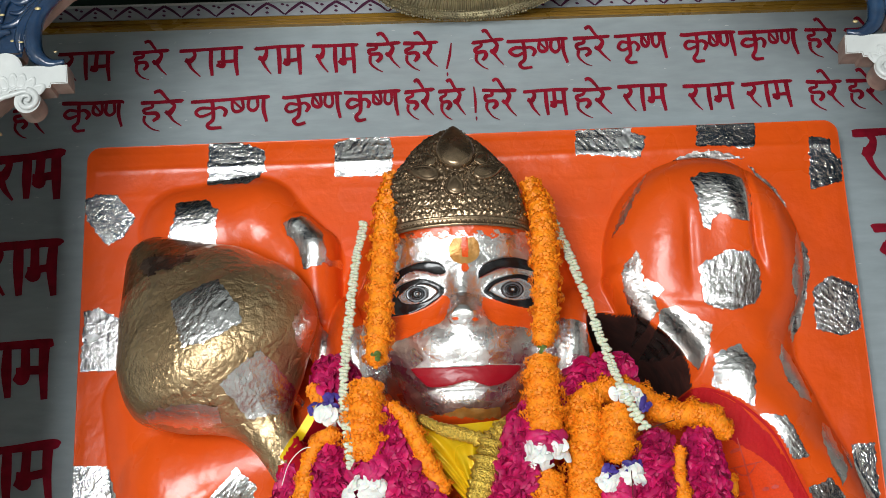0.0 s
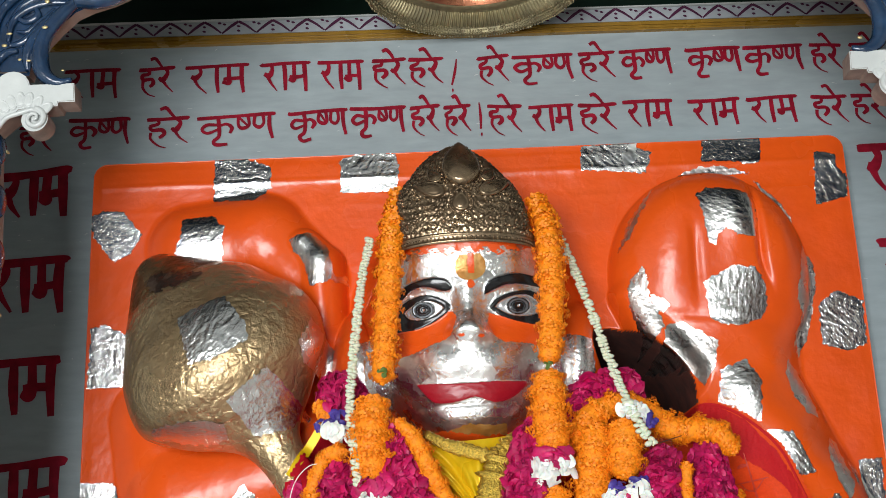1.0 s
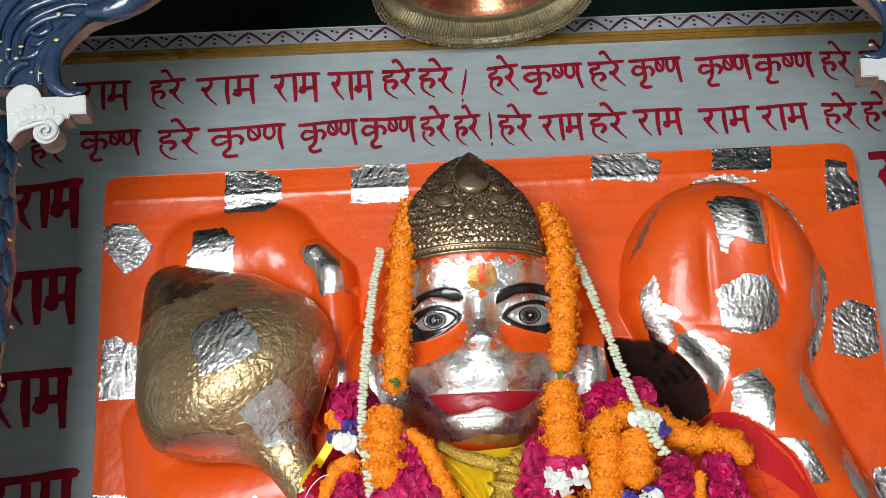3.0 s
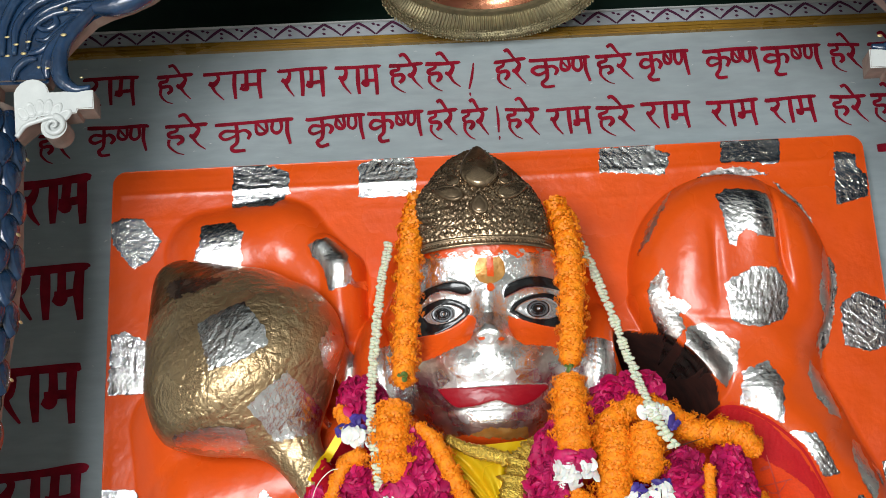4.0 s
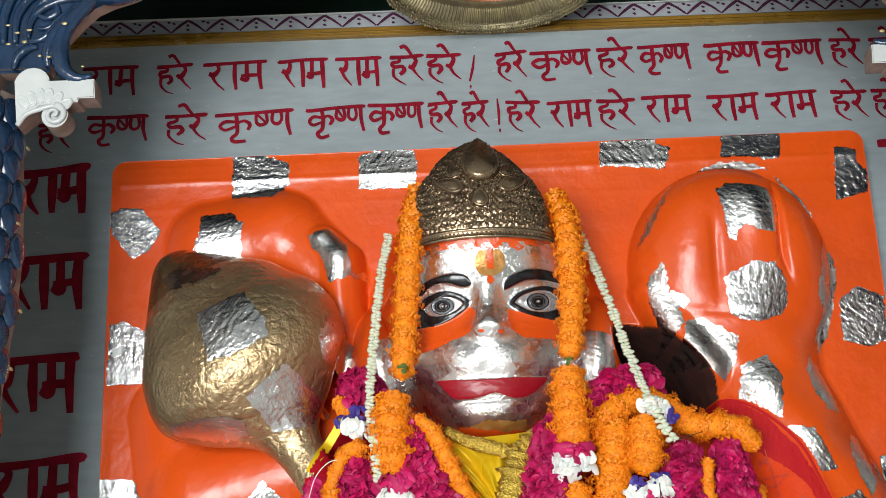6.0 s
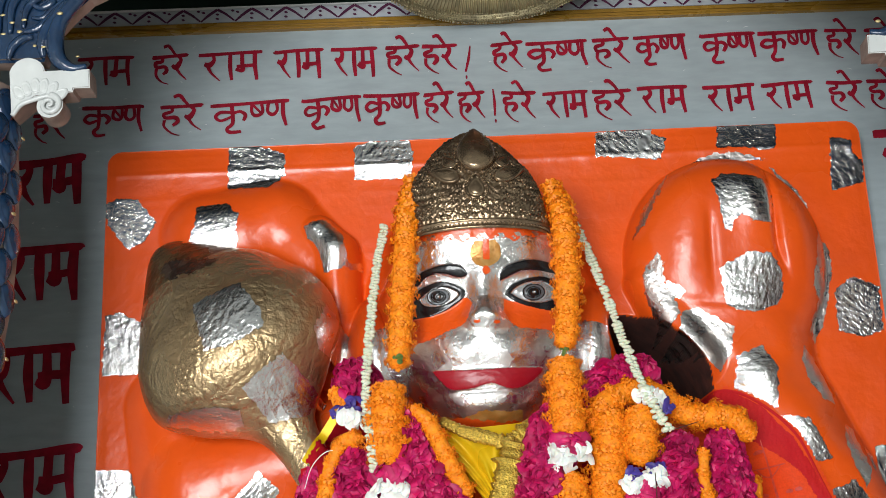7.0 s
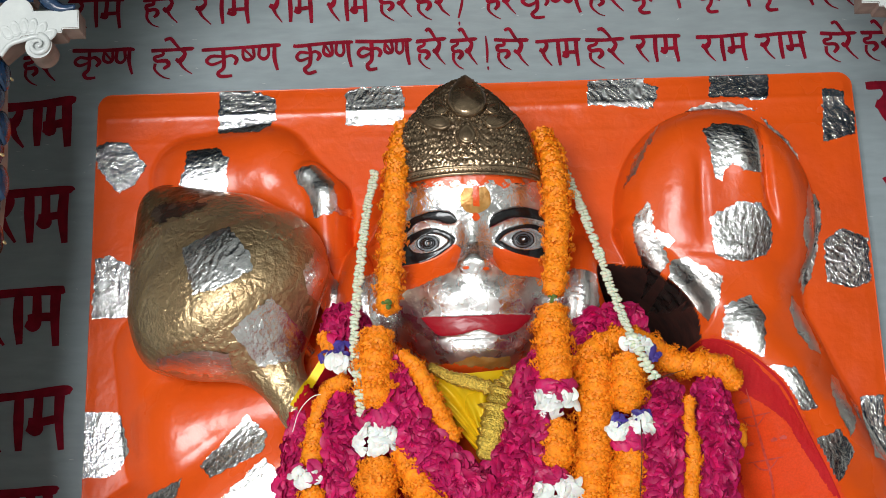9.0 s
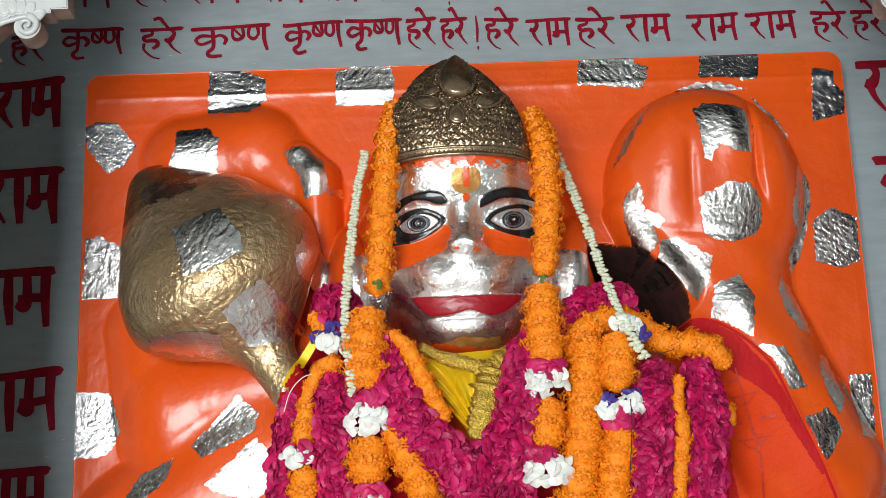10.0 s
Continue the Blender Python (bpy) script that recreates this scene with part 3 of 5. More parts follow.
BROW_L = [(-0.112, 1.972), (-0.100, 1.992), (-0.079, 2.002), (-0.059, 2.005), (-0.042, 2.002), (-0.033, 1.990), (-0.045, 1.986), (-0.060, 1.991), (-0.075, 1.993), (-0.091, 1.987), (-0.102, 1.975)]
BROW_R = [(0.011, 1.979), (0.011, 1.989), (0.020, 1.999), (0.038, 2.005), (0.057, 2.007), (0.076, 2.003), (0.091, 1.994), (0.103, 1.978), (0.079, 1.988), (0.060, 1.992), (0.041, 1.992), (0.026, 1.986)]
CHEEK_L = [(-0.145, 1.932), (-0.105, 1.934), (-0.086, 1.933), (-0.062, 1.942), (-0.040, 1.956), (-0.030, 1.952), (-0.033, 1.935), (-0.042, 1.920), (-0.064, 1.911), (-0.087, 1.901), (-0.110, 1.892), (-0.145, 1.878)]
CHEEK_R = [(0.014, 1.953), (0.038, 1.946), (0.060, 1.940), (0.110, 1.934), (0.112, 1.895), (0.081, 1.904), (0.058, 1.910), (0.036, 1.912), (0.022, 1.921), (0.015, 1.937)]
LIPS = [(-0.086, 1.857), (-0.070, 1.8575), (-0.043, 1.857), (-0.013, 1.857), (0.013, 1.858), (0.047, 1.857), (0.062, 1.855), (0.050, 1.841), (0.034, 1.832), (0.019, 1.830), (0.008, 1.833),
        (-0.005, 1.838), (-0.016, 1.837), (-0.030, 1.833), (-0.048, 1.831), (-0.063, 1.832), (-0.074, 1.842)]
IRIS = ((-0.074, 1.960), (0.056, 1.961))


def face_paint(x, z):
    u, v = x - FX, z - FZ
    n, n2 = noise2(x, z, 90, 1.0), noise2(x, z, 260, 2.3)
    wx, wz = x + 0.0012 * n2, z + 0.0012 * noise2(x, z, 240, 4.1)
    m = np.full(x.shape, 1)
    m[patch(wx, wz, CHEEK_L) | patch(wx, wz, CHEEK_R)] = 0
    m[(np.abs(u) > 0.062 + 0.014 * n) & (v < -0.02) & (m == 1)] = 6
    m[v > 0.112 + 0.006 * n] = 0
    m[(v > 0.104 + 0.004 * n2) & (v < 0.120) & (n2 > 0.15)] = 6
    m[(np.abs(u) > 0.112 + 0.01 * n) & (v > -0.01)] = 0
    low = v + 0.10 * np.clip(np.abs(u + 0.005) - 0.03, 0, 1)
    n3 = noise2(x, z, 37, 0.4)
    m[low < -0.118 + 0.005 * n3 + 0.002 * n2] = 6
    m[(low < -0.129 + 0.006 * n3 + 0.002 * n2) & (u < 0.045)] = 9
    m[low < -0.139 - 0.005 * n3 + 0.003 * n2] = 0
    for cx in (-0.023, 0.004):
        m[np.hypot((x - cx) / 1.2, (z - 1.9215 - 0.1 * abs(cx)) * 1.4) < 0.0036] = 0
    m[(np.hypot(x + 0.007, z - 2.021) < 0.0215 + 0.001 * n) & (z < 2.038)] = 9
    m[(np.abs(x + 0.006 + 0.001 * n2) < 0.0045) & (z > 2.010) & (z < 2.040)] = 0
    m[(np.hypot(x + 0.007, (z - 1.995) * 0.85) < 0.0052 + 0.001 * n2)] = 0
    for lid, white, brow, (ix, iz) in ((LID_L, BALL_L, BROW_L, IRIS[0]), (LID_R, BALL_R, BROW_R, IRIS[1])):
        m[patch(x, z, lid) | patch(x, z, brow)] = 2
        white = patch(x, z, white)
        m[white] = 5
        r = np.hypot(x - ix, (z - iz) * 1.30)
        for size, tone in ((0.0155, 2), (0.0138, 8), (0.0104, 2), (0.0088, 8), (0.0080, 2)):
            m[(r < size) & white] = tone
        # a pale dot paints the highlight into the pupil
        m[np.hypot(x - ix - 0.0003, z - iz - 0.0002) < 0.0019] = 5
    m[patch(x, z, LIPS)] = 3
    return m


def grid(x0, x1, z0, z1, cell):
    nx, nz = int(round((x1 - x0) / cell)), int(round((z1 - z0) / cell))
    x, z = np.meshgrid(np.linspace(x0, x1, nx + 1), np.linspace(z0, z1, nz + 1))
    i = np.arange(nx * nz)
    a = i // nx * (nx + 1) + i % nx
    return x, z, np.stack([a, a + 1, a + nx + 2, a + nx + 1], 1)


gx, gz, gf = grid(SX0, SX1, SZ0, SZ1, 0.0019)
# rounded outer corners of the slab
gd = relief(gx, gz)
rim = 0.022
for sx in (SX0 + rim, SX1 - rim):
    out = (np.abs(gx - sx) < rim + 1e-6) & ((gx < sx) if sx < 0 else (gx > sx)) & (gz > SZ1 - rim)
    dist = np.hypot(gx - sx, gz - SZ1 + rim)
    pull = np.where(out & (dist > rim), rim / np.maximum(dist, 1e-6), 1.0)
    gx, gz = np.where(out, sx + (gx - sx) * pull, gx), np.where(out, SZ1 - rim + (gz - SZ1 + rim) * pull, gz)
fx, fz, ff = grid(FX - 0.158, FX + 0.158, FZ - 0.19, FZ + 0.225, 0.0009)
fd = face_depth(fx, fz)
crumple = np.array([noise.ridged_multi_fractal(Vector((p * 34, 2.0, q * 48)), 0.9, 2.1, 4, 1.0, 2.0) for p, q in zip(fx.ravel(), fz.ravel())]).reshape(fx.shape)
fd += 0.0005 * (crumple - 1.0)
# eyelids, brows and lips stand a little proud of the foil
# outlines are projected from the camera's position to fit its view
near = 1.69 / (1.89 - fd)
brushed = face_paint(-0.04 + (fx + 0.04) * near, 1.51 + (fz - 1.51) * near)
raised = np.where(brushed == 2, 0.0022, np.where(brushed == 3, 0.0014, 0.0))
for _ in range(3):
    raised[1:-1, 1:-1] = (raised[1:-1, 1:-1] + raised[:-2, 1:-1] + raised[2:, 1:-1] + raised[1:-1, :-2] + raised[1:-1, 2:]) / 5
fd += raised
under = face_depth(gx, gz)
gd = np.where((under > 0.07) & (gd < under + 0.004), np.minimum(gd, under - 0.008), gd)
verts = [np.stack([gx.ravel(), -gd.ravel(), gz.ravel()], 1), np.stack([fx.ravel(), -fd.ravel(), fz.ravel()], 1)]
off = len(verts[0])
keep = (fd > 0.043).ravel()
ff = ff[keep[ff].all(1)]
mid = verts[0][gf].mean(1)
# walls and floor of the gap take that brown, which paints in their shade
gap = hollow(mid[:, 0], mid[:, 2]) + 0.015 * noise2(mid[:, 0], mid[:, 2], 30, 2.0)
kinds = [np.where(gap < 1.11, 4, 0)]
midf = verts[1][ff].mean(1)
# the paint outlines are projected onto the face from the camera's position
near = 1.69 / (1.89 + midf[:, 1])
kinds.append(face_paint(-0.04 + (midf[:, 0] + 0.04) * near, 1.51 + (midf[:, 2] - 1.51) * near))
# sides of the slab back to the wall, in the gap's brown with shade in its colour
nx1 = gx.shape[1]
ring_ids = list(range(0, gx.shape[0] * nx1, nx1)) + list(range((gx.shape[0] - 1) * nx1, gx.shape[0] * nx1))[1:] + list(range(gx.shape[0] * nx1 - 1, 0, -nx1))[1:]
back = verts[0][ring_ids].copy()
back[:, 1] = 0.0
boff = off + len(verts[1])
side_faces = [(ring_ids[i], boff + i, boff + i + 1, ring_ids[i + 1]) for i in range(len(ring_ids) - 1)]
all_verts = np.concatenate([*verts, back])
all_faces = gf.tolist() + (ff + off).tolist() + side_faces
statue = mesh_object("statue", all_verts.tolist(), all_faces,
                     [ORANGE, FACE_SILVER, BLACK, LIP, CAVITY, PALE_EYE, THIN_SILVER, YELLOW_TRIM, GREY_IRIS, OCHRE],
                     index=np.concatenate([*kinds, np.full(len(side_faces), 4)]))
tagged(statue, "orange painted relief statue with a silver foil face", "statue")

# ---- golden mace ----
from mathutils.bvhtree import BVHTree
mx, mz = -0.361, 1.923
PXM = 0.000785
MACE = [(-258, 4, -26), (-249, 26, -23), (-232, 46, -21), (-200, 72, -16), (-162, 104, -8), (-126, 134, -1), (-79, 160, 0), (-44, 180, 1), (0, 190, 0),
        (31, 190, -2), (56, 184, -3), (82, 168, 0), (116, 131, -2), (146, 95, 4), (170, 68, 4), (197, 48, 0), (239, 39, 0), (320, 36, 0)]
prof = spline(MACE, 5)
ax = np.array([0.515, -0.20, -0.857])
pe = np.array([0.857, 0.0, 0.515])
mv, mf, sides = [], [], 64
for s, r, shift in prof:
    for j in range(sides):
        a = 2 * math.pi * j / sides
        p = np.array([mx, -0.122, mz]) + PXM * (ax * s + pe * (max(r, 1) * math.cos(a) + shift)) + np.array([0, -1, 0]) * PXM * max(r, 1) * math.sin(a) * 0.82
        mv.append(p)
for i in range(len(prof) - 1):
    for j in range(sides):
        k = (j + 1) % sides
        mf.append((i * sides + j, (i + 1) * sides + j, (i + 1) * sides + k, i * sides + k))
mf.append(tuple(range(sides)))
mace = base("mace", (mx, -0.122, mz), "bulbous gold painted mace with a dark knob on top", "mace")
for nm, lo, hi, lb in (("knob", -400, -150, "dark brown knob"), ("bulb", -150, 172, ""), ("handle", 172, 900, "")):
    ring = [i for i in range(len(prof)) if lo <= prof[i][0] <= hi]
    ring = range(max(min(ring) - 1, 0), max(ring) + 1)
    first = ring[0]
    own = [mv[i * sides + j] for i in ring for j in range(sides)]
    faces = [((i - first) * sides + j, (i - first + 1) * sides + j, (i - first + 1) * sides + (j + 1) % sides, (i - first) * sides + (j + 1) % sides) for i in ring[:-1] for j in range(sides)]
    if nm == "knob":
        faces.append(tuple(range(sides)))
    tagged(settle(mesh_object(nm, own, faces, DARK_GOLD if nm == "knob" else GOLD), mace), lb)

# ---- silver foil sheets pressed on the carving ----
bvh_statue = BVHTree.FromPolygons([tuple(v) for v in all_verts], [tuple(f) for f in all_faces])
bvh_mace = BVHTree.FromPolygons([tuple(v) for v in mv], mf)


def front(x, z):
    """The foremost carved surface at x, z."""
    best = None
    for tree in (bvh_statue, bvh_mace):
        hit = tree.ray_cast(Vector((x, -0.8, z)), Vector((0, 1, 0)))
        if hit[0] is not None and (best is None or hit[0].y < best):
            best = hit[0].y
    return -0.03 if best is None else best


def inside(poly, x, z):
    odd = False
    for (ax_, az_), (bx_, bz_) in zip(poly, poly[1:] + poly[:1]):
        if (az_ > z) != (bz_ > z) and x < (bx_ - ax_) * (z - az_) / (bz_ - az_) + ax_:
            odd = not odd
    return odd


foil_count = 0


def draped(poly, cell, lift, crinkle, rough_edge=0.003):
    """A sheet cut to an outline and pressed on whatever is carved behind it."""
    global foil_count
    foil_count += 1
    xs, zs = [p[0] for p in poly], [p[1] for p in poly]
    nx, nz = int((max(xs) - min(xs) + 0.012) / cell) + 1, int((max(zs) - min(zs) + 0.012) / cell) + 1
    ids, vs, fs = {}, [], []
    good = set()
    for i in range(nx):
        for j in range(nz):
            x, z = min(xs) - 0.006 + (i + 0.5) * cell, min(zs) - 0.006 + (j + 0.5) * cell
            w = noise.noise_vector(Vector((x * 130, foil_count * 3.1, z * 130)))
            w2 = noise.noise_vector(Vector((x * 420, foil_count * 1.7, z * 420)))
            if inside(poly, x + rough_edge * (w.x + 0.4 * w2.x), z + rough_edge * (w.z + 0.4 * w2.z)):
                good.add((i, j))

    def vert(i, j):
        if (i, j) not in ids:
            x, z = min(xs) - 0.006 + i * cell, min(zs) - 0.006 + j * cell
            y = front(x, z)
            ca, sa = math.cos(foil_count * 1.3), math.sin(foil_count * 1.3)
            q = Vector(((x * ca + z * sa) * 120, foil_count * 5.3, (z * ca - x * sa) * 45))
            c = crinkle * (noise.ridged_multi_fractal(q, 0.8, 2.1, 4, 1.0, 2.0) - 0.9)
            ids[(i, j)] = len(vs)
            vs.append((x, y - lift - max(-0.7 * lift, c), z))
        return ids[(i, j)]

    for i, j in sorted(good):
        fs.append((vert(i, j), vert(i + 1, j), vert(i + 1, j + 1), vert(i, j + 1)))
    return vs, fs


def foil(*poly, worn=False, on="orange carving"):
    """One leaf of foil with torn edges, cut to the corners given; some worn ones stand for rim highlights."""
    vs, fs = draped(list(poly), 0.0012, 0.0011, 0.0003 if worn else 0.0009 if "mace" in on else 0.00042)
    ob = mesh_object("foil_sheet", vs, fs, THIN_SILVER if worn else SILVER)
    tagged(ob, ("worn thin silver foil scrap or painted rim highlight on the " if worn else "crinkled torn silver foil sheet pasted on the ") + on, "foil", "foil sheets on the statue")


foil((-0.389, 2.250), (-0.345, 2.253), (-0.302, 2.233), (-0.302, 2.201), (-0.326, 2.176), (-0.389, 2.181))
foil((-0.196, 2.241), (-0.172, 2.250), (-0.111, 2.248), (-0.106, 2.228), (-0.109, 2.185), (-0.196, 2.188))
foil((0.174, 2.248), (0.257, 2.251), (0.260, 2.241), (0.280, 2.235), (0.270, 2.200), (0.170, 2.208))
foil((0.360, 2.252), (0.449, 2.251), (0.446, 2.212), (0.434, 2.206), (0.394, 2.213), (0.356, 2.214))
foil((0.528, 2.223), (0.560, 2.218), (0.559, 2.199), (0.574, 2.183), (0.571, 2.149), (0.521, 2.137))
foil((0.329, 2.141), (0.347, 2.150), (0.396, 2.143), (0.415, 2.123), (0.416, 2.098), (0.406, 2.070), (0.383, 2.074), (0.367, 2.083), (0.356, 2.077), (0.349, 2.061), (0.340, 2.064), (0.338, 2.087), (0.334, 2.112))
foil((0.328, 2.006), (0.343, 2.016), (0.372, 2.029), (0.404, 2.026), (0.417, 2.002), (0.418, 1.972), (0.407, 1.952), (0.378, 1.943), (0.354, 1.944), (0.333, 1.954), (0.331, 1.981))
foil((0.242, 2.037), (0.250, 2.024), (0.250, 1.992), (0.263, 1.969), (0.270, 1.949), (0.250, 1.927), (0.233, 1.947), (0.223, 1.981), (0.222, 2.012), worn=True)
foil((0.253, 1.995), (0.264, 1.990), (0.280, 1.977), (0.269, 1.970), (0.254, 1.972), worn=True)
foil((0.270, 1.949), (0.293, 1.953), (0.342, 1.922), (0.336, 1.890), (0.317, 1.858), (0.263, 1.912), worn=True)
foil((0.341, 1.879), (0.378, 1.893), (0.395, 1.861), (0.389, 1.805), (0.362, 1.810), (0.333, 1.831))
foil((0.484, 2.069), (0.495, 2.061), (0.507, 2.040), (0.505, 2.010), (0.494, 1.964), (0.483, 1.930), (0.465, 1.904), (0.464, 1.931), (0.475, 1.964), (0.467, 1.990), (0.476, 2.025), worn=True)
foil((0.508, 1.985), (0.537, 2.003), (0.572, 1.985), (0.570, 1.921), (0.543, 1.911), (0.505, 1.923))
foil((0.442, 1.895), (0.455, 1.882), (0.470, 1.849), (0.480, 1.810), (0.461, 1.816), (0.445, 1.840), (0.434, 1.873), worn=True)
foil((0.387, 1.793), (0.431, 1.788), (0.456, 1.731), (0.432, 1.724), (0.438, 1.704), (0.422, 1.701), (0.397, 1.750))
foil((0.488, 1.783), (0.501, 1.775), (0.508, 1.744), (0.514, 1.716), (0.499, 1.690), (0.488, 1.721), (0.482, 1.757), worn=True)
foil((0.438, 1.685), (0.484, 1.701), (0.503, 1.671), (0.464, 1.616), (0.441, 1.662))
foil((0.534, 1.752), (0.568, 1.755), (0.563, 1.660), (0.536, 1.663))
foil((0.515, 1.753), (0.530, 1.737), (0.522, 1.713))
foil((-0.576, 2.167), (-0.559, 2.173), (-0.528, 2.172), (-0.496, 2.135), (-0.514, 2.104), (-0.539, 2.091), (-0.571, 2.133))
foil((-0.430, 2.148), (-0.384, 2.150), (-0.369, 2.130), (-0.370, 2.074), (-0.447, 2.080), (-0.434, 2.115))
foil((-0.569, 1.992), (-0.546, 1.995), (-0.516, 1.977), (-0.519, 1.900), (-0.571, 1.900))
foil((-0.576, 1.765), (-0.526, 1.762), (-0.508, 1.707), (-0.520, 1.682), (-0.540, 1.670), (-0.576, 1.671))
foil((-0.271, 2.106), (-0.236, 2.116), (-0.212, 2.088), (-0.204, 2.039), (-0.239, 2.030), (-0.247, 2.063), (-0.261, 2.083))
foil((-0.204, 2.043), (-0.186, 2.053), (-0.186, 2.040), (-0.204, 2.034))
foil((-0.399, 1.679), (-0.333, 1.746), (-0.305, 1.721), (-0.309, 1.693), (-0.348, 1.676), (-0.385, 1.661))
foil((-0.337, 1.659), (-0.308, 1.686), (-0.282, 1.656), (-0.289, 1.612), (-0.315, 1.598), (-0.378, 1.621))
foil((-0.424, 1.662), (-0.433, 1.632), (-0.478, 1.592), (-0.497, 1.596), (-0.472, 1.641))
foil((-0.172, 1.923), (-0.146, 1.940), (-0.117, 1.923), (-0.123, 1.839), (-0.169, 1.857))
foil((0.104, 1.936), (0.160, 1.925), (0.162, 1.874), (0.119, 1.852), (0.100, 1.864))
foil((-0.405, 1.959), (-0.344, 1.988), (-0.310, 1.942), (-0.306, 1.918), (-0.353, 1.892), (-0.383, 1.889), (-0.398, 1.933), on="gold mace")
foil((-0.336, 1.840), (-0.282, 1.885), (-0.239, 1.837), (-0.259, 1.807), (-0.304, 1.799), on="gold mace")
foil((-0.243, 1.926), (-0.228, 1.963), (-0.207, 1.934), (-0.217, 1.885), (-0.238, 1.898), worn=True, on="gold mace")
foil((-0.412, 1.816), (-0.382, 1.819), (-0.344, 1.814), (-0.339, 1.797), (-0.363, 1.791), (-0.401, 1.795), (-0.442, 1.803), (-0.446, 1.812), on="gold mace")
# the next three crescents put highlights on the fist's rim into silver
foil((0.314, 2.191), (0.351, 2.206), (0.389, 2.205), (0.426, 2.192), (0.377, 2.191), (0.328, 2.181), worn=True)
foil((0.431, 2.182), (0.469, 2.141), (0.484, 2.110), (0.452, 2.136), worn=True)
foil((0.278, 2.173), (0.263, 2.145), (0.235, 2.093), (0.214, 2.065), (0.232, 2.112), worn=True)
foil((0.487, 1.967), (0.473, 1.934), (0.460, 1.913), (0.465, 1.940), worn=True)

v, f = draped([(-0.470, 2.030), (-0.457, 2.046), (-0.418, 2.040), (-0.380, 2.034), (-0.388, 2.024), (-0.417, 2.014), (-0.452, 2.010)], 0.0016, 0.0009, 0.0004, 0.006)
settle(mesh_object("stain", v, f, STAIN, None, "black tarnished streak"), mace)

# ---- bronze crown ----
crown = base("crown", (FX, -0.16, FZ + 0.11), "dark embossed bronze crown on the statue's head", "crown")
CZ0 = FZ + 0.110
CROWN = [(0.0, 0.0975, 0.000, 0.209), (0.10, 0.0965, -0.001, 0.210), (0.26, 0.093, -0.003, 0.209), (0.42, 0.0885, -0.004, 0.206), (0.52, 0.084, -0.006, 0.203),
         (0.62, 0.0765, -0.007, 0.199), (0.72, 0.063, -0.008, 0.193), (0.82, 0.051, -0.009, 0.186), (0.92, 0.034, -0.0095, 0.177), (1.0, 0.010, -0.010, 0.168)]
CH = 0.166
cprof = spline(CROWN, 10)
cprof[:, 3] += 0.015


def crown_at(v, a):
    """A point of the plain crown: v from band to tip, a round the head."""
    k = min(v, 1.0)
    w = np.interp(k, cprof[:, 0], cprof[:, 1])
    c = np.interp(k, cprof[:, 0], cprof[:, 2])
    d = np.interp(k, cprof[:, 0], cprof[:, 3])
    deep = 0.036 * (w / 0.0975) ** 0.7
    arch = 0.010 * math.cos(a * 0.9) * (1 - v) ** 2
    return Vector((FX + c + w * math.sin(a), -(d - deep + deep * max(math.cos(a), -0.3)), CZ0 + CH * v + arch))


def crown_bump(u, v):
    """Embossed scrolls of the sheet metal, u across and v up, in metres."""
    b = 0.0
    for k in range(3):
        b += noise.noise(Vector((u * 170, 4.0 + k, v * 170))) / 3
    s = abs(math.sin(u * 330 + 3 * math.sin(v * 240))) * abs(math.sin(v * 300 + 2 * math.sin(u * 260)))
    return 0.0026 * b + 0.0032 * s


cv, cf = [], []
NV, NA = 110, 150
for i in range(NV + 1):
    for j in range(NA + 1):
        v, a = i / NV, radians(-100 + 200 * j / NA)
        p = crown_at(v, a)
        out = Vector((math.sin(a), -math.cos(a), 0.25)).normalized()
        amp = min(1, (v - 0.09) / 0.03) if v > 0.09 else 0.0
        lump = crown_bump(0.1 * a, v * CH) * amp
        if v <= 0.09:
            lump = 0.0022 * math.exp(-((v - 0.015) / 0.012) ** 2) + 0.0022 * math.exp(-((v - 0.082) / 0.012) ** 2)
        cv.append(p + out * lump)
for i in range(NV):
    for j in range(NA):
        q = i * (NA + 1) + j
        cf.append((q, q + 1, q + NA + 2, q + NA + 1))
settle(mesh_object("body", cv, cf, BRONZE), crown)


def ball(c, r, rings=5, segs=8, squash=(1, 1, 1)):
    vs, fs = [], []
    for i in range(rings + 1):
        th = math.pi * i / rings
        for j in range(segs):
            ph = 2 * math.pi * j / segs
            vs.append((c[0] + r * squash[0] * math.sin(th) * math.cos(ph), c[1] + r * squash[1] * math.sin(th) * math.sin(ph), c[2] + r * squash[2] * math.cos(th)))
    for i in range(rings):
        for j in range(segs):
            k = (j + 1) % segs
            fs.append((i * segs + j, (i + 1) * segs + j, (i + 1) * segs + k, i * segs + k))
    return vs, fs


class Heap:
    """Gathers many small pieces into one mesh."""

    def __init__(self):
        self.v, self.f = [], []

    def add(self, piece):
        n = len(self.v)
        self.v += [tuple(p) for p in piece[0]]
        self.f += [tuple(i + n for i in q) for q in piece[1]]

    def make(self, name, mat, parent=None, label="", kind=""):
        ob = mesh_object(name, self.v, self.f, mat)
        if parent:
            settle(ob, parent)
        return tagged(ob, label, kind=kind)


studs = Heap()
for row in (0.05,):
    for j in range(46):
        p = crown_at(row, radians(-85 + 170 * j / 45))
        studs.add(ball(p, 0.0019, 4, 6))
for k in range(420):
    v, a = random.uniform(0.11, 0.74) , radians(random.uniform(-85, 85))
    p = crown_at(v, a)
    studs.add(ball(p + Vector((0, -0.001, 0)), random.uniform(0.0012, 0.0027), 4, 6, (random.uniform(0.7, 1.5), 1, random.uniform(0.7, 1.5))))
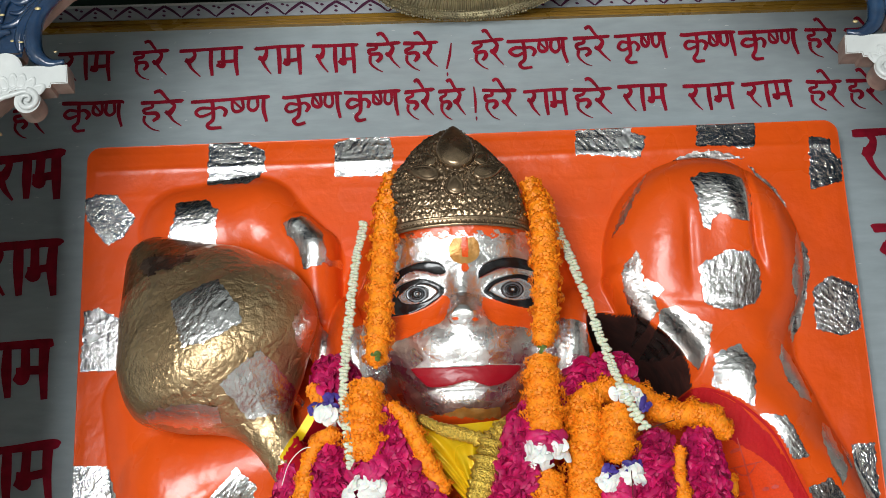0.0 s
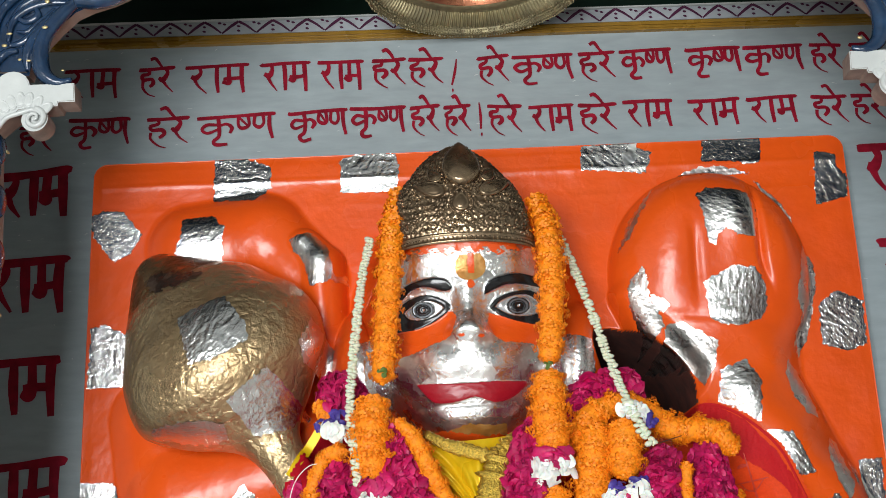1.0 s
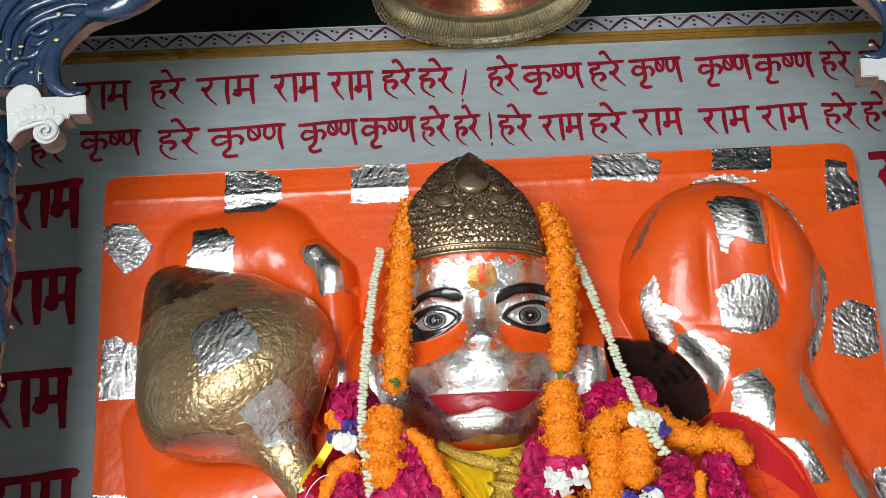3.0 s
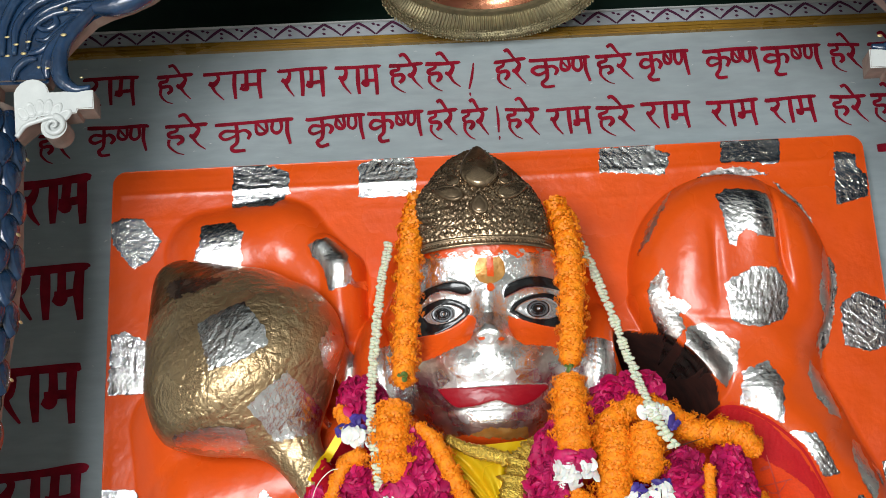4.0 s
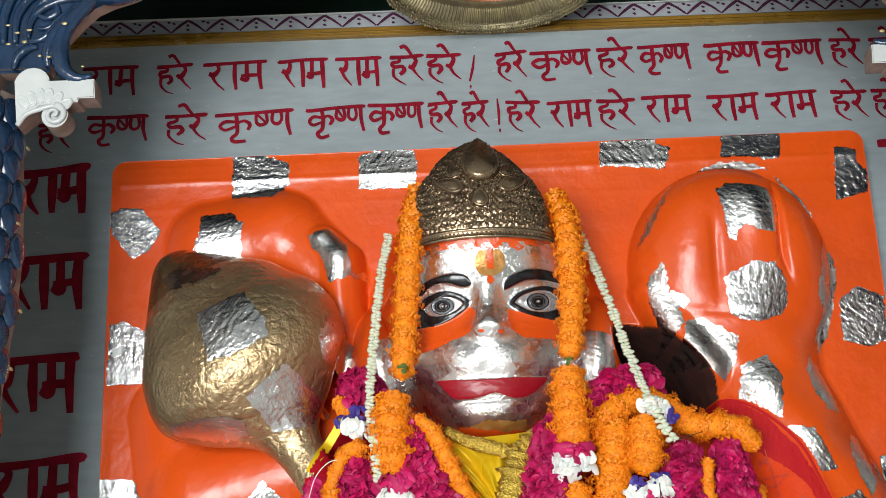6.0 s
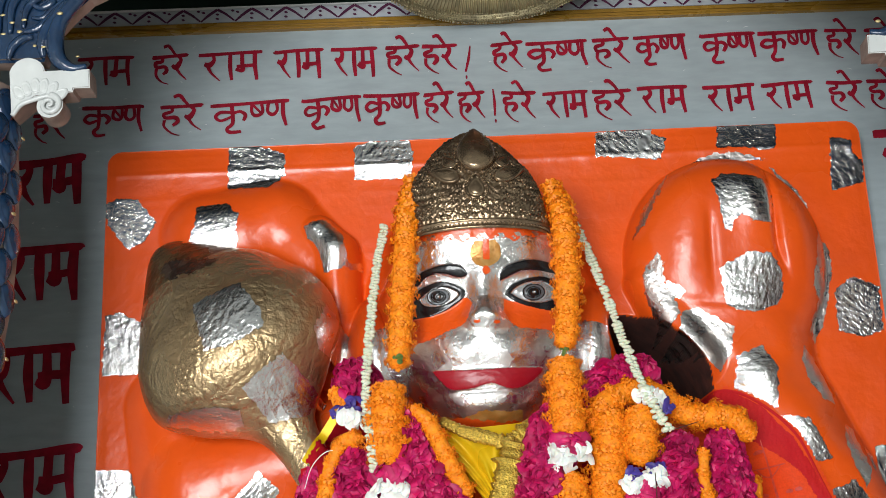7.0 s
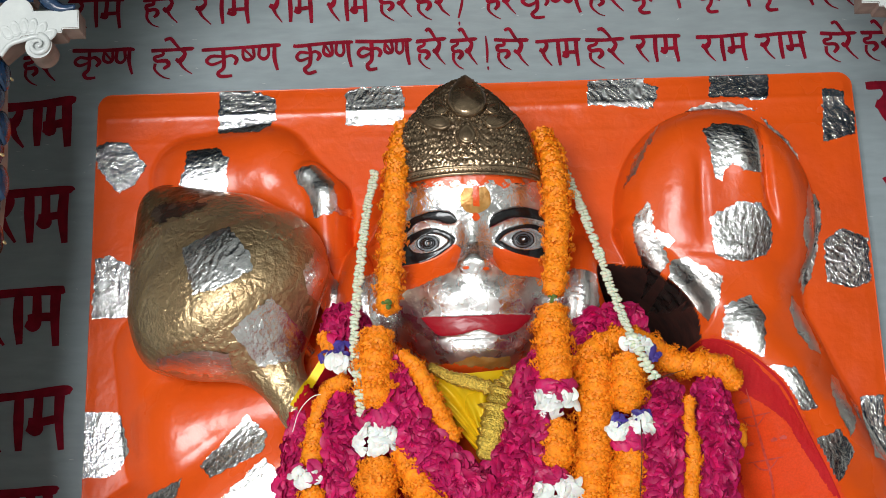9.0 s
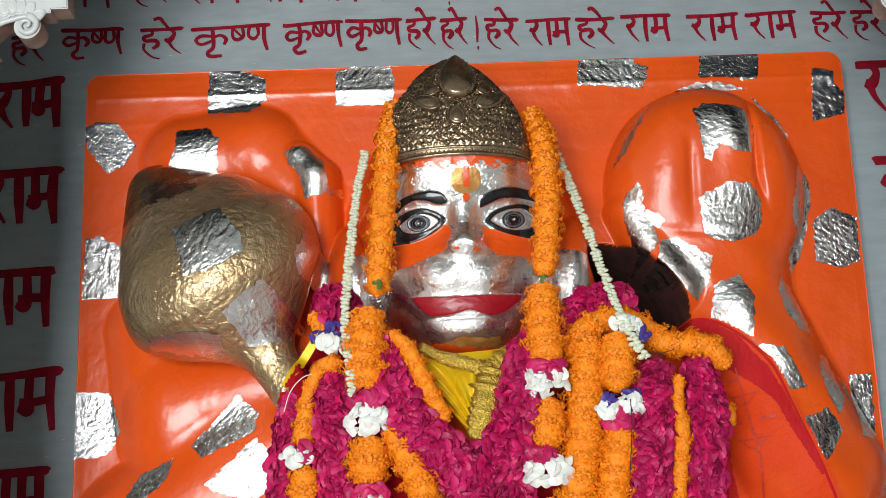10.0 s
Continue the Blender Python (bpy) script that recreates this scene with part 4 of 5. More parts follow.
for k in range(150):
    v, a = random.uniform(0.45, 0.97), radians(random.choice([-1, 1]) * random.uniform(70, 92))
    studs.add(ball(crown_at(v, a), random.uniform(0.0016, 0.0034), 4, 6, (random.uniform(0.7, 1.4), 1, random.uniform(0.7, 1.4))))
studs.make("stud", BRONZE, crown, kind="stuff")


def crown_front(x, z):
    """How far forward the plain crown lies at x, z."""
    v = min(max((z - CZ0 - 0.004) / CH, 0), 1)
    w, c = np.interp(v, cprof[:, 0], cprof[:, 1]), np.interp(v, cprof[:, 0], cprof[:, 2])
    return crown_at(v, math.asin(min(max((x - FX - c) / max(w, 0.004), -0.98), 0.98))).y


def teardrop(cx, cz, wide, high, thick, depth, turn=0.0, point=1.0):
    """A leaf-shaped boss that stands proud of its ground, its point up."""
    vs, fs = [], []
    n, rings = 28, 7
    c, s = math.cos(radians(turn)), math.sin(radians(turn))
    for i in range(rings + 1):
        k = 1 - i / rings
        for j in range(n):
            a = 2 * math.pi * j / n
            r = k
            x = wide * math.sin(a) * (1 - 0.55 * max(0, math.cos(a)) ** 2 * point) * r
            z = high * (math.cos(a) * (1.25 if math.cos(a) > 0 else 0.75)) * r
            y = -thick * (1 - r ** 2.2) ** 0.5 - (0.0022 if 0.75 < r < 0.95 else 0)
            vs.append((cx + x * c - z * s, depth + y, cz + x * s + z * c))
    for i in range(rings):
        for j in range(n):
            q = (j + 1) % n
            fs.append((i * n + j, i * n + q, (i + 1) * n + q, (i + 1) * n + j))
    return vs, fs


bosses = []
for nm, cx, cz, w, h, th, turn in (
        ("centre_leaf", -0.014, 2.162, 0.028, 0.040, 0.015, 0), ("small_leaf", -0.016, 2.104, 0.0125, 0.016, 0.006, 0),
        ("side_leaf", -0.054, 2.128, 0.0125, 0.024, 0.006, 66), ("side_leaf", 0.026, 2.128, 0.0125, 0.024, 0.006, -66),
        ("side_leaf", -0.051, 2.148, 0.010, 0.014, 0.005, 30), ("side_leaf", 0.022, 2.148, 0.010, 0.014, 0.005, -35)):
    v, f = teardrop(cx, cz, w, h, th, 0.0, turn)
    boss = settle(mesh_object(nm, [(p[0], crown_front(p[0], p[2]) - 0.002 + p[1], p[2]) for p in v], f, BRONZE), crown)
    bosses.append(boss)
for boss, bx_, bz_, bw, bh in ((bosses[0], -0.014, 2.160, 0.0300, 0.040), (bosses[1], -0.016, 2.104, 0.016, 0.020)):
    rim_beads = Heap()
    for k in range(34):
        t_ = 2 * math.pi * k / 34
        x, z = bx_ + bw * math.sin(t_) * (1 - 0.5 * max(0, math.cos(t_)) ** 2), bz_ + bh * math.cos(t_) * (1.22 if math.cos(t_) > 0 else 0.78)
        rim_beads.add(ball((x, crown_front(x, z) - 0.003, z), 0.0019, 4, 6))
    rim_beads.make("bead_rim", BRONZE, boss, kind="stuff")

# ---- flowers ----
rng = np.random.default_rng(7)
PETAL_V = np.array([(-0.5, 0, 0), (0.5, 0, 0), (-0.62, 0.18, 0.55), (0.62, 0.18, 0.55), (-0.3, 0.05, 1.05), (0.3, 0.05, 1.05), (0.0, -0.14, 0.55)])
PETAL_F = [(0, 6, 2), (0, 1, 6), (1, 3, 6), (2, 6, 4), (6, 5, 4), (6, 3, 5)]
WIDE_V = []
for i_ in range(4):
    for j_ in range(5):
        u_, v_ = j_ / 4 - 0.5, i_ / 3
        WIDE_V.append((u_ * (0.7 + 0.9 * math.sin(math.pi * (0.15 + 0.75 * v_))) * 1.1, 0.30 * (u_ * 2) ** 2 * 0.6 - 0.25 * math.sin(v_ * 2.4) + 0.06 * math.sin(9 * u_ + 4 * v_), v_ - 0.14 * (u_ * 2) ** 2 * v_))
WIDE_V = np.array(WIDE_V)
WIDE_F = [(i_ * 5 + j_, i_ * 5 + j_ + 1, (i_ + 1) * 5 + j_ + 1, (i_ + 1) * 5 + j_) for i_ in range(3) for j_ in range(4)]


def scatter(centres, normals, ups, sizes, shape_v, shape_f, tilt, twist):
    """Copies of a petal set on a surface: z of the petal leans from 'up' towards the normal by the tilt."""
    n = len(centres)
    t = rng.uniform(*tilt, n)[:, None]
    z = ups * np.cos(t) + normals * np.sin(t)
    y = -normals * np.cos(t) + ups * np.sin(t)
    w = rng.uniform(-twist, twist, n)[:, None]
    x = np.cross(y, z)
    x, z = x * np.cos(w) + z * np.sin(w), z * np.cos(w) - x * np.sin(w)
    s = np.asarray(sizes)[:, None, None]
    wob = rng.uniform(0.8, 1.2, (n, 1, 3)) * shape_v[None]
    v = centres[:, None, :] + s * (wob[..., 0:1] * x[:, None] + wob[..., 1:2] * y[:, None] + wob[..., 2:3] * z[:, None])
    k = len(shape_v)
    f = [tuple(i * k + q for q in face) for i in range(n) for face in shape_f]
    return v.reshape(-1, 3), f


def along(points, radii, count, bumps, lumps=0.08):
    """Random places on a lumpy strand with their outward and lengthways directions."""
    line = spline([(*p, r) for p, r in zip(points, radii)], 12)
    pos, rad = line[:, :3], line[:, 3]
    seg = np.r_[0, np.cumsum(np.linalg.norm(np.diff(pos, axis=0), axis=1))]
    s = rng.uniform(0, seg[-1], count)
    c = np.stack([np.interp(s, seg, pos[:, i]) for i in range(3)], 1)
    r = np.interp(s, seg, rad) * (1 + lumps * np.sin(2 * math.pi * s / bumps) + 0.05 * rng.standard_normal(count))
    def rounded(q, width):
        e = np.clip(np.minimum(q, seg[-1] - q) / (0.8 * width), 0.02, 1)
        return np.sqrt(e * (2 - e))

    tan = np.stack([np.interp(s, seg, np.gradient(pos[:, i], seg)) for i in range(3)], 1)
    tan /= np.linalg.norm(tan, axis=1)[:, None]
    side = np.cross(tan, np.array([0, 1.0, 0]))
    side /= np.linalg.norm(side, axis=1)[:, None]
    out = np.cross(side, tan)
    out *= np.where(out[:, 1:2] > 0, -1, 1)
    a = rng.uniform(-2.0, 2.0, count)[:, None]
    r *= rounded(s, r) * (1 + 0.8 * lumps * np.sin(3 * a[:, 0] + 150 * s) * np.cos(2 * math.pi * s / (0.8 * bumps)))
    rad = rad * rounded(seg, rad)
    nrm = out * np.cos(a) + side * np.sin(a)
    return c + nrm * r[:, None], nrm, tan, pos, rad, seg[-1]


def pts(flat, depths):
    return [(flat[2 * i], -depths[i] if isinstance(depths, (list, tuple)) else -depths, flat[2 * i + 1]) for i in range(len(flat) // 2)]


def marigold(parent, flat, depths, radii, name="marigold_strand"):
    points = pts(flat, depths)
    area = sum(math.dist(p, q) for p, q in zip(points, points[1:])) * max(radii) * 4
    c, nrm, tan, pos, rad, length = along(points, radii, int(area / 0.55e-5), 0.025, 0.21)
    v, f = scatter(c - nrm * 0.0026, nrm, tan * rng.choice([-1, 1], len(c))[:, None], rng.uniform(0.0023, 0.0039, len(c)), PETAL_V, PETAL_F, (0.15, 0.95), 3.1)
    h = Heap()
    h.add(tube(pos, rad * 0.82, 14))
    core = len(h.f)
    h.add((v, f))
    ob = mesh_object(name, h.v, h.f, [MARIGOLD_CORE, MARIGOLD], index=[0] * core + [1] * len(f), smooth=True)
    return settle(ob, parent)


def rose(parent, flat, depths, radii, name="rose_petal_strand"):
    points = pts(flat, depths)
    area = sum(math.dist(p, q) for p, q in zip(points, points[1:])) * max(radii) * 4
    c, nrm, tan, pos, rad, length = along(points, radii, int(area / 1.9e-5), 0.022, 0.06)
    down = np.where(tan[:, 2:3] > 0, -1, 1) * tan
    side = np.cross(nrm, down)
    flow = down * rng.uniform(-0.3, 1.0, len(c))[:, None] + side * rng.uniform(-0.9, 0.9, len(c))[:, None]
    flow /= np.linalg.norm(flow, axis=1)[:, None]
    v, f = scatter(c - nrm * 0.010, nrm, flow, rng.uniform(0.008, 0.016, len(c)), WIDE_V, WIDE_F, (0.25, 1.3), 0.9)
    h = Heap()
    h.add(tube(pos, rad * 0.80, 14))
    core = len(h.f)
    h.add((v, f))
    ob = mesh_object(name, h.v, h.f, [ROSE_CORE, ROSE], index=[0] * core + [1] * len(f))
    return settle(ob, parent)


def bunch(parent, x, z, depth, rx, rz, mat, name, count=26, size=0.017, wide=True, deep=0.015):
    """A tuft of petals round a point."""
    size, rx, rz = 0.78 * size, 0.92 * rx, 0.85 * rz
    a, b = rng.uniform(-1, 1, count), rng.uniform(-1, 1, count)
    c = np.stack([x + rx * a, -depth - deep * np.sqrt(np.clip(1 - (a ** 2 + b ** 2) / 2, 0, 1)), z + rz * b], 1)
    nrm = np.stack([0.6 * a, np.full(count, -1.0), 0.6 * b], 1)
    nrm /= np.linalg.norm(nrm, axis=1)[:, None]
    up = np.stack([rng.standard_normal(count), np.zeros(count), rng.standard_normal(count)], 1)
    up -= nrm * (up * nrm).sum(1)[:, None]
    up /= np.linalg.norm(up, axis=1)[:, None]
    v, f = scatter(c - up * size * 0.4, nrm, up, rng.uniform(0.7, 1.15, count) * size, WIDE_V, WIDE_F, (0.1, 0.9), 3.1)
    return settle(mesh_object(name, v, f, mat), parent)


def hung(name, x, z, depth, label):
    return base(name, (x, -depth, z), label, "garland", "flower garlands on the statue")


g = hung("garland", -0.125, 1.987, 0.2, "orange marigold garland with white flower tufts hung beside the face")
marigold(g, [-0.104, 2.151, -0.114, 2.068, -0.120, 1.981, -0.125, 1.917, -0.130, 1.854], [.15, .20, .215, .225, .235], [.014, .018, .019, .019, .018])
marigold(g, [-0.142, 1.836, -0.145, 1.792, -0.148, 1.722], [.24, .245, .25], [.026, .028, .031])
bunch(g, -0.139, 1.714, 0.262, 0.02, 0.008, ROSE, "rose_petal_tuft", 22)
bunch(g, -0.143, 1.691, 0.262, 0.02, 0.017, PETAL_WHITE, "white_flower_tuft", 40, 0.016)
marigold(g, [-0.142, 1.669, -0.144, 1.641, -0.146, 1.606], .25, [.03, .031, .03])
bunch(g, -0.145, 1.597, 0.26, 0.024, 0.006, ROSE, "rose_petal_tuft", 22)
bunch(g, -0.142, 1.578, 0.262, 0.02, 0.015, PETAL_WHITE, "white_flower_tuft", 34, 0.016)
bunch(g, -0.129, 1.864, 0.25, 0.002, 0.003, STEM_GREEN, "green_leaf", 4, 0.007)

g = hung("garland", 0.102, 1.980, 0.2, "orange marigold garland with white flower tufts hung beside the face")
marigold(g, [0.092, 2.133, 0.102, 2.072, 0.102, 1.991, 0.098, 1.933, 0.090, 1.871], [.15, .19, .215, .225, .235], [.015, .019, .020, .019, .018])
marigold(g, [0.087, 1.861, 0.086, 1.807, 0.087, 1.748], [.24, .245, .25], [.024, .026, .029])
bunch(g, 0.085, 1.743, 0.262, 0.022, 0.006, ROSE, "rose_petal_tuft", 22)
bunch(g, 0.083, 1.728, 0.262, 0.024, 0.013, PETAL_WHITE, "white_flower_tuft", 40, 0.016)
marigold(g, [0.085, 1.710, 0.083, 1.676, 0.079, 1.642], .25, [.026, .027, .028])
bunch(g, 0.069, 1.634, 0.26, 0.022, 0.007, ROSE, "rose_petal_tuft", 24)
bunch(g, 0.079, 1.617, 0.262, 0.025, 0.014, PETAL_WHITE, "white_flower_tuft", 40, 0.017)
marigold(g, [0.084, 1.583, 0.081, 1.531], .25, [.027, .027])
bunch(g, 0.087, 1.865, 0.25, 0.002, 0.003, STEM_GREEN, "green_leaf", 4, 0.007)

g = hung("garland", 0.179, 1.804, 0.22, "thick marigold garland draped over the shoulder")
marigold(g, [0.124, 1.760, 0.138, 1.798, 0.178, 1.819, 0.211, 1.811, 0.250, 1.783, 0.303, 1.779, 0.330, 1.749], [.23, .22, .21, .21, .21, .205, .20], [.02, .021, .017, .017, .019, .018, .016])
marigold(g, [0.145, 1.788, 0.136, 1.714, 0.128, 1.648, 0.117, 1.578, 0.113, 1.530], [.235, .24, .245, .245, .245], [.027, .028, .028, .027, .027])
marigold(g, [0.178, 1.791, 0.178, 1.755, 0.175, 1.715], .25, [.024, .026, .026])
bunch(g, 0.160, 1.703, 0.26, 0.011, 0.006, PETAL_BLUE, "blue_flower_tuft", 14, 0.011)
bunch(g, 0.186, 1.709, 0.26, 0.012, 0.006, PETAL_BLUE, "blue_flower_tuft", 14, 0.011)
bunch(g, 0.159, 1.690, 0.263, 0.009, 0.009, PETAL_WHITE, "white_flower_tuft", 16, 0.014)
bunch(g, 0.188, 1.697, 0.263, 0.013, 0.010, PETAL_WHITE, "white_flower_tuft", 20, 0.014)
bunch(g, 0.176, 1.680, 0.258, 0.022, 0.007, ROSE, "rose_petal_tuft", 22)
marigold(g, [0.178, 1.671, 0.170, 1.632, 0.161, 1.577, 0.158, 1.528], .25, [.025, .026, .024, .024])
marigold(g, [0.322, 1.703, 0.328, 1.686, 0.323, 1.670], .19, [.011, .013, .011])
marigold(g, [0.257, 1.734, 0.253, 1.695, 0.256, 1.666, 0.251, 1.623, 0.245, 1.574], .243, [.009, .010, .013, .012, .011])
bunch(g, 0.192, 1.800, 0.25, 0.016, 0.009, PETAL_WHITE, "white_flower_tuft", 22, 0.012)
bunch(g, 0.213, 1.789, 0.245, 0.005, 0.008, PETAL_BLUE, "blue_flower_tuft", 9, 0.012)

g = hung("garland", -0.003, 1.619, 0.22, "magenta rose petal garland hanging in a loop round the neck")
rose(g, [-0.122, 1.798, -0.114, 1.737, -0.084, 1.669, -0.042, 1.628, -0.003, 1.606], [.225, .235, .245, .25, .25], [.022, .030, .036, .034, .034])
rose(g, [0.079, 1.801, 0.061, 1.747, 0.046, 1.684, 0.022, 1.634, -0.004, 1.605], [.215, .23, .24, .25, .25], [.02, .032, .036, .035, .034])
rose(g, [-0.004, 1.610, -0.005, 1.575, -0.007, 1.533], .25, [.05, .055, .05])
rose(g, [0.036, 1.609, 0.029, 1.533], .24, [.035, .035])
g = hung("garland", 0.232, 1.758, 0.22, "magenta rose petal garland hanging down the shoulder")
rose(g, [0.098, 1.795, 0.143, 1.828, 0.186, 1.846, 0.207, 1.833], [.20, .19, .185, .18], [.022, .028, .026, .016])
rose(g, [0.233, 1.750, 0.218, 1.697, 0.210, 1.639, 0.204, 1.576, 0.201, 1.527], [.22, .235, .24, .24, .24], [.026, .031, .032, .031, .031])
g = hung("garland", 0.293, 1.757, 0.21, "magenta rose petal garland hanging down the shoulder")
rose(g, [0.289, 1.759, 0.292, 1.697, 0.286, 1.639, 0.277, 1.575, 0.273, 1.525], [.20, .215, .22, .22, .22], [.022, .027, .028, .028, .028])
g = hung("garland", -0.260, 1.740, 0.19, "magenta rose petal garland hanging beside the mace handle")
rose(g, [-0.241, 1.731, -0.248, 1.686, -0.253, 1.635, -0.256, 1.592, -0.256, 1.542], [.20, .205, .21, .21, .21], [.018, .022, .022, .021, .021])
g = hung("garland", -0.190, 1.756, 0.22, "magenta rose petal garland with a marigold edge")
rose(g, [-0.184, 1.756, -0.191, 1.711, -0.189, 1.652, -0.187, 1.588, -0.188, 1.539], [.22, .225, .23, .23, .23], [.024, .027, .026, .026, .026])
rose(g, [-0.197, 1.877, -0.189, 1.847, -0.154, 1.803], [.17, .18, .20], [.024, .030, .026])
marigold(g, [-0.179, 1.767, -0.203, 1.762, -0.220, 1.733, -0.226, 1.697, -0.230, 1.657], [.24, .235, .23, .23, .23], [.012, .012, .011, .015, .019])
bunch(g, -0.231, 1.646, 0.24, 0.021, 0.006, PETAL_WHITE, "white_flower_tuft", 18, 0.014)
bunch(g, -0.231, 1.652, 0.235, 0.02, 0.005, ROSE, "rose_petal_tuft", 14)
marigold(g, [-0.228, 1.636, -0.227, 1.604, -0.227, 1.541], .23, [.023, .024, .024])
marigold(g, [-0.220, 1.842, -0.210, 1.823, -0.203, 1.813], [.19, .195, .20], [.008, .014, .010])
bunch(g, -0.193, 1.812, 0.215, 0.007, 0.007, PETAL_BLUE, "blue_flower_tuft", 10, 0.012)
bunch(g, -0.210, 1.803, 0.21, 0.006, 0.005, PETAL_BLUE, "blue_flower_tuft", 8, 0.011)
bunch(g, -0.193, 1.792, 0.22, 0.014, 0.010, PETAL_WHITE, "white_flower_tuft", 22, 0.015)
g = hung("garland", -0.079, 1.767, 0.22, "thin marigold string along the rose garland")
marigold(g, [-0.114, 1.804, -0.091, 1.779, -0.070, 1.733, -0.044, 1.683], [.24, .245, .25, .25], [.008, .013, .014, .014])
marigold(g, [-0.116, 1.680, -0.099, 1.647, -0.078, 1.604, -0.070, 1.535], [.255, .26, .265, .265], [.016, .020, .024, .026])


bud_v, bud_f = ball((0, 0, 0), 1.0, 4, 7, (1.25, 1, 0.72))
bud_mesh = bpy.data.meshes.new("bud")
bud_mesh.from_pydata(bud_v, [], bud_f)
bud_mesh.polygons.foreach_set("use_smooth", [True] * len(bud_mesh.polygons))
bud_mesh.materials.append(JASMINE)


def jasmine(flat, depths, r, label):
    points = pts(flat, depths)
    line = spline(points, 14)
    seg = np.r_[0, np.cumsum(np.linalg.norm(np.diff(line, axis=0), axis=1))]
    string = base("jasmine_string", tuple(line[0]), label, "garland", "jasmine strings on the statue")
    v, f = tube(line, [0.0012] * len(line), 5)
    settle(mesh_object("thread", v, f, JASMINE), string)
    for s in np.arange(0, seg[-1], r * 1.05):
        c = np.array([np.interp(s, seg, line[:, i]) for i in range(3)])
        lean = rng.uniform(-0.35, 0.35)
        for e in (-0.5, 0.5):
            o = np.array([e * r + rng.uniform(-0.0012, 0.0012), rng.uniform(-0.002, 0.001), e * r * lean + rng.uniform(-0.001, 0.001)])
            bud = new("bud", bud_mesh)
            bud.parent = string
            bud.location = Vector(c + o) - Vector(line[0])
            bud.scale = [r * rng.uniform(0.6, 0.95)] * 3
            bud.rotation_euler = (0, -lean + rng.uniform(-0.3, 0.3), 0)
    return string


jasmine([-0.149, 2.091, -0.159, 2.027, -0.165, 1.951, -0.170, 1.881, -0.172, 1.823, -0.165, 1.753, -0.161, 1.715], [.12, .15, .19, .22, .245, .265, .27], 0.0050, "thin string of white jasmine buds hanging beside the face")
jasmine([0.124, 2.088, 0.140, 2.026, 0.159, 1.941, 0.177, 1.859, 0.187, 1.814], [.12, .15, .19, .22, .25], 0.0050, "thin string of white jasmine buds hanging to the shoulder")
jasmine([0.186, 1.810, 0.198, 1.778, 0.213, 1.753], [.262, .268, .268], 0.0062, "short tail of a white jasmine string on marigolds")

# loose ends of thread
for line, depth, label in (([-0.208, 1.752, -0.227, 1.749, -0.244, 1.731, -0.253, 1.704], .24, "loose white thread hanging from a garland"),
                           ([0.199, 1.751, 0.228, 1.759, 0.250, 1.765], .265, "dark thread lying across the garlands"),
                           ([0.187, 1.701, 0.186, 1.662, 0.180, 1.607], .284, "dark thread hanging down a marigold strand")):
    p = spline(pts(line, depth), 8)
    v, f = tube(p, [0.0006] * len(p), 5)
    tagged(mesh_object("thread", v, f, PETAL_WHITE if "white" in label else CAVITY), label, "thread")

# ---- cloth ----
def sheet(name, poly, lift, crinkle, mat, label, category, cell=0.004):
    vs, fs = draped(list(poly), cell, lift, crinkle, 0.0)
    return tagged(mesh_object(name, vs, fs, mat), label, category)


shawl = sheet("shawl", ((0.282, 1.833), (0.324, 1.838), (0.370, 1.814), (0.411, 1.773), (0.435, 1.721), (0.474, 1.613), (0.527, 1.476), (0.334, 1.481), (0.315, 1.671), (0.271, 1.779)), 0.006, 0.0012, RED_CLOTH, "sheer red and orange shawl with faded print over the arm", "shawl", 0.003)
vs, fs = [], []
hem = spline([(0.285, 1.829), (0.324, 1.833), (0.366, 1.810), (0.406, 1.770), (0.430, 1.716), (0.469, 1.610), (0.521, 1.476)], 14)
for i, (x, z) in enumerate(hem):
    d = hem[min(i + 1, len(hem) - 1)] - hem[max(i - 1, 0)]
    d /= np.linalg.norm(d)
    for k in range(4):
        q = np.array([x, z]) + np.array([d[1], -d[0]]) * (-0.0005 + 0.0013 * k)
        vs.append((q[0], front(*q) - 0.0078 - 0.0006 * (k in (1, 2)), q[1]))
for i in range(len(hem) - 1):
    for k in range(3):
        fs.append((4 * i + k, 4 * i + k + 1, 4 * i + k + 5, 4 * i + k + 4))
mesh_object("hem", vs, fs, DOUBLE_CLOTH, shawl, "crimson hem")
# doubled folds of the gauze at the shoulder and along the garlands
for fold in (((0.284, 1.828), (0.324, 1.832), (0.366, 1.806), (0.402, 1.762), (0.428, 1.712), (0.466, 1.610), (0.460, 1.610), (0.408, 1.712), (0.380, 1.738), (0.342, 1.766), (0.296, 1.785)),
             ((0.318, 1.740), (0.337, 1.724), (0.346, 1.686), (0.362, 1.580), (0.368, 1.500), (0.330, 1.490), (0.312, 1.660))):
    v, f = draped(list(fold), 0.0014, 0.0085, 0.0008, 0.0015)
    mesh_object("fold", v, f, DOUBLE_CLOTH, shawl, "doubled darker red gauze")


def printed(line, widths):
    v, f = ribbon(line, widths, 0, 6)
    mesh_object("printed_bar", [(p[0], front(p[0], p[2]) - 0.0125, p[2]) for p in v], f, PRINT, shawl)


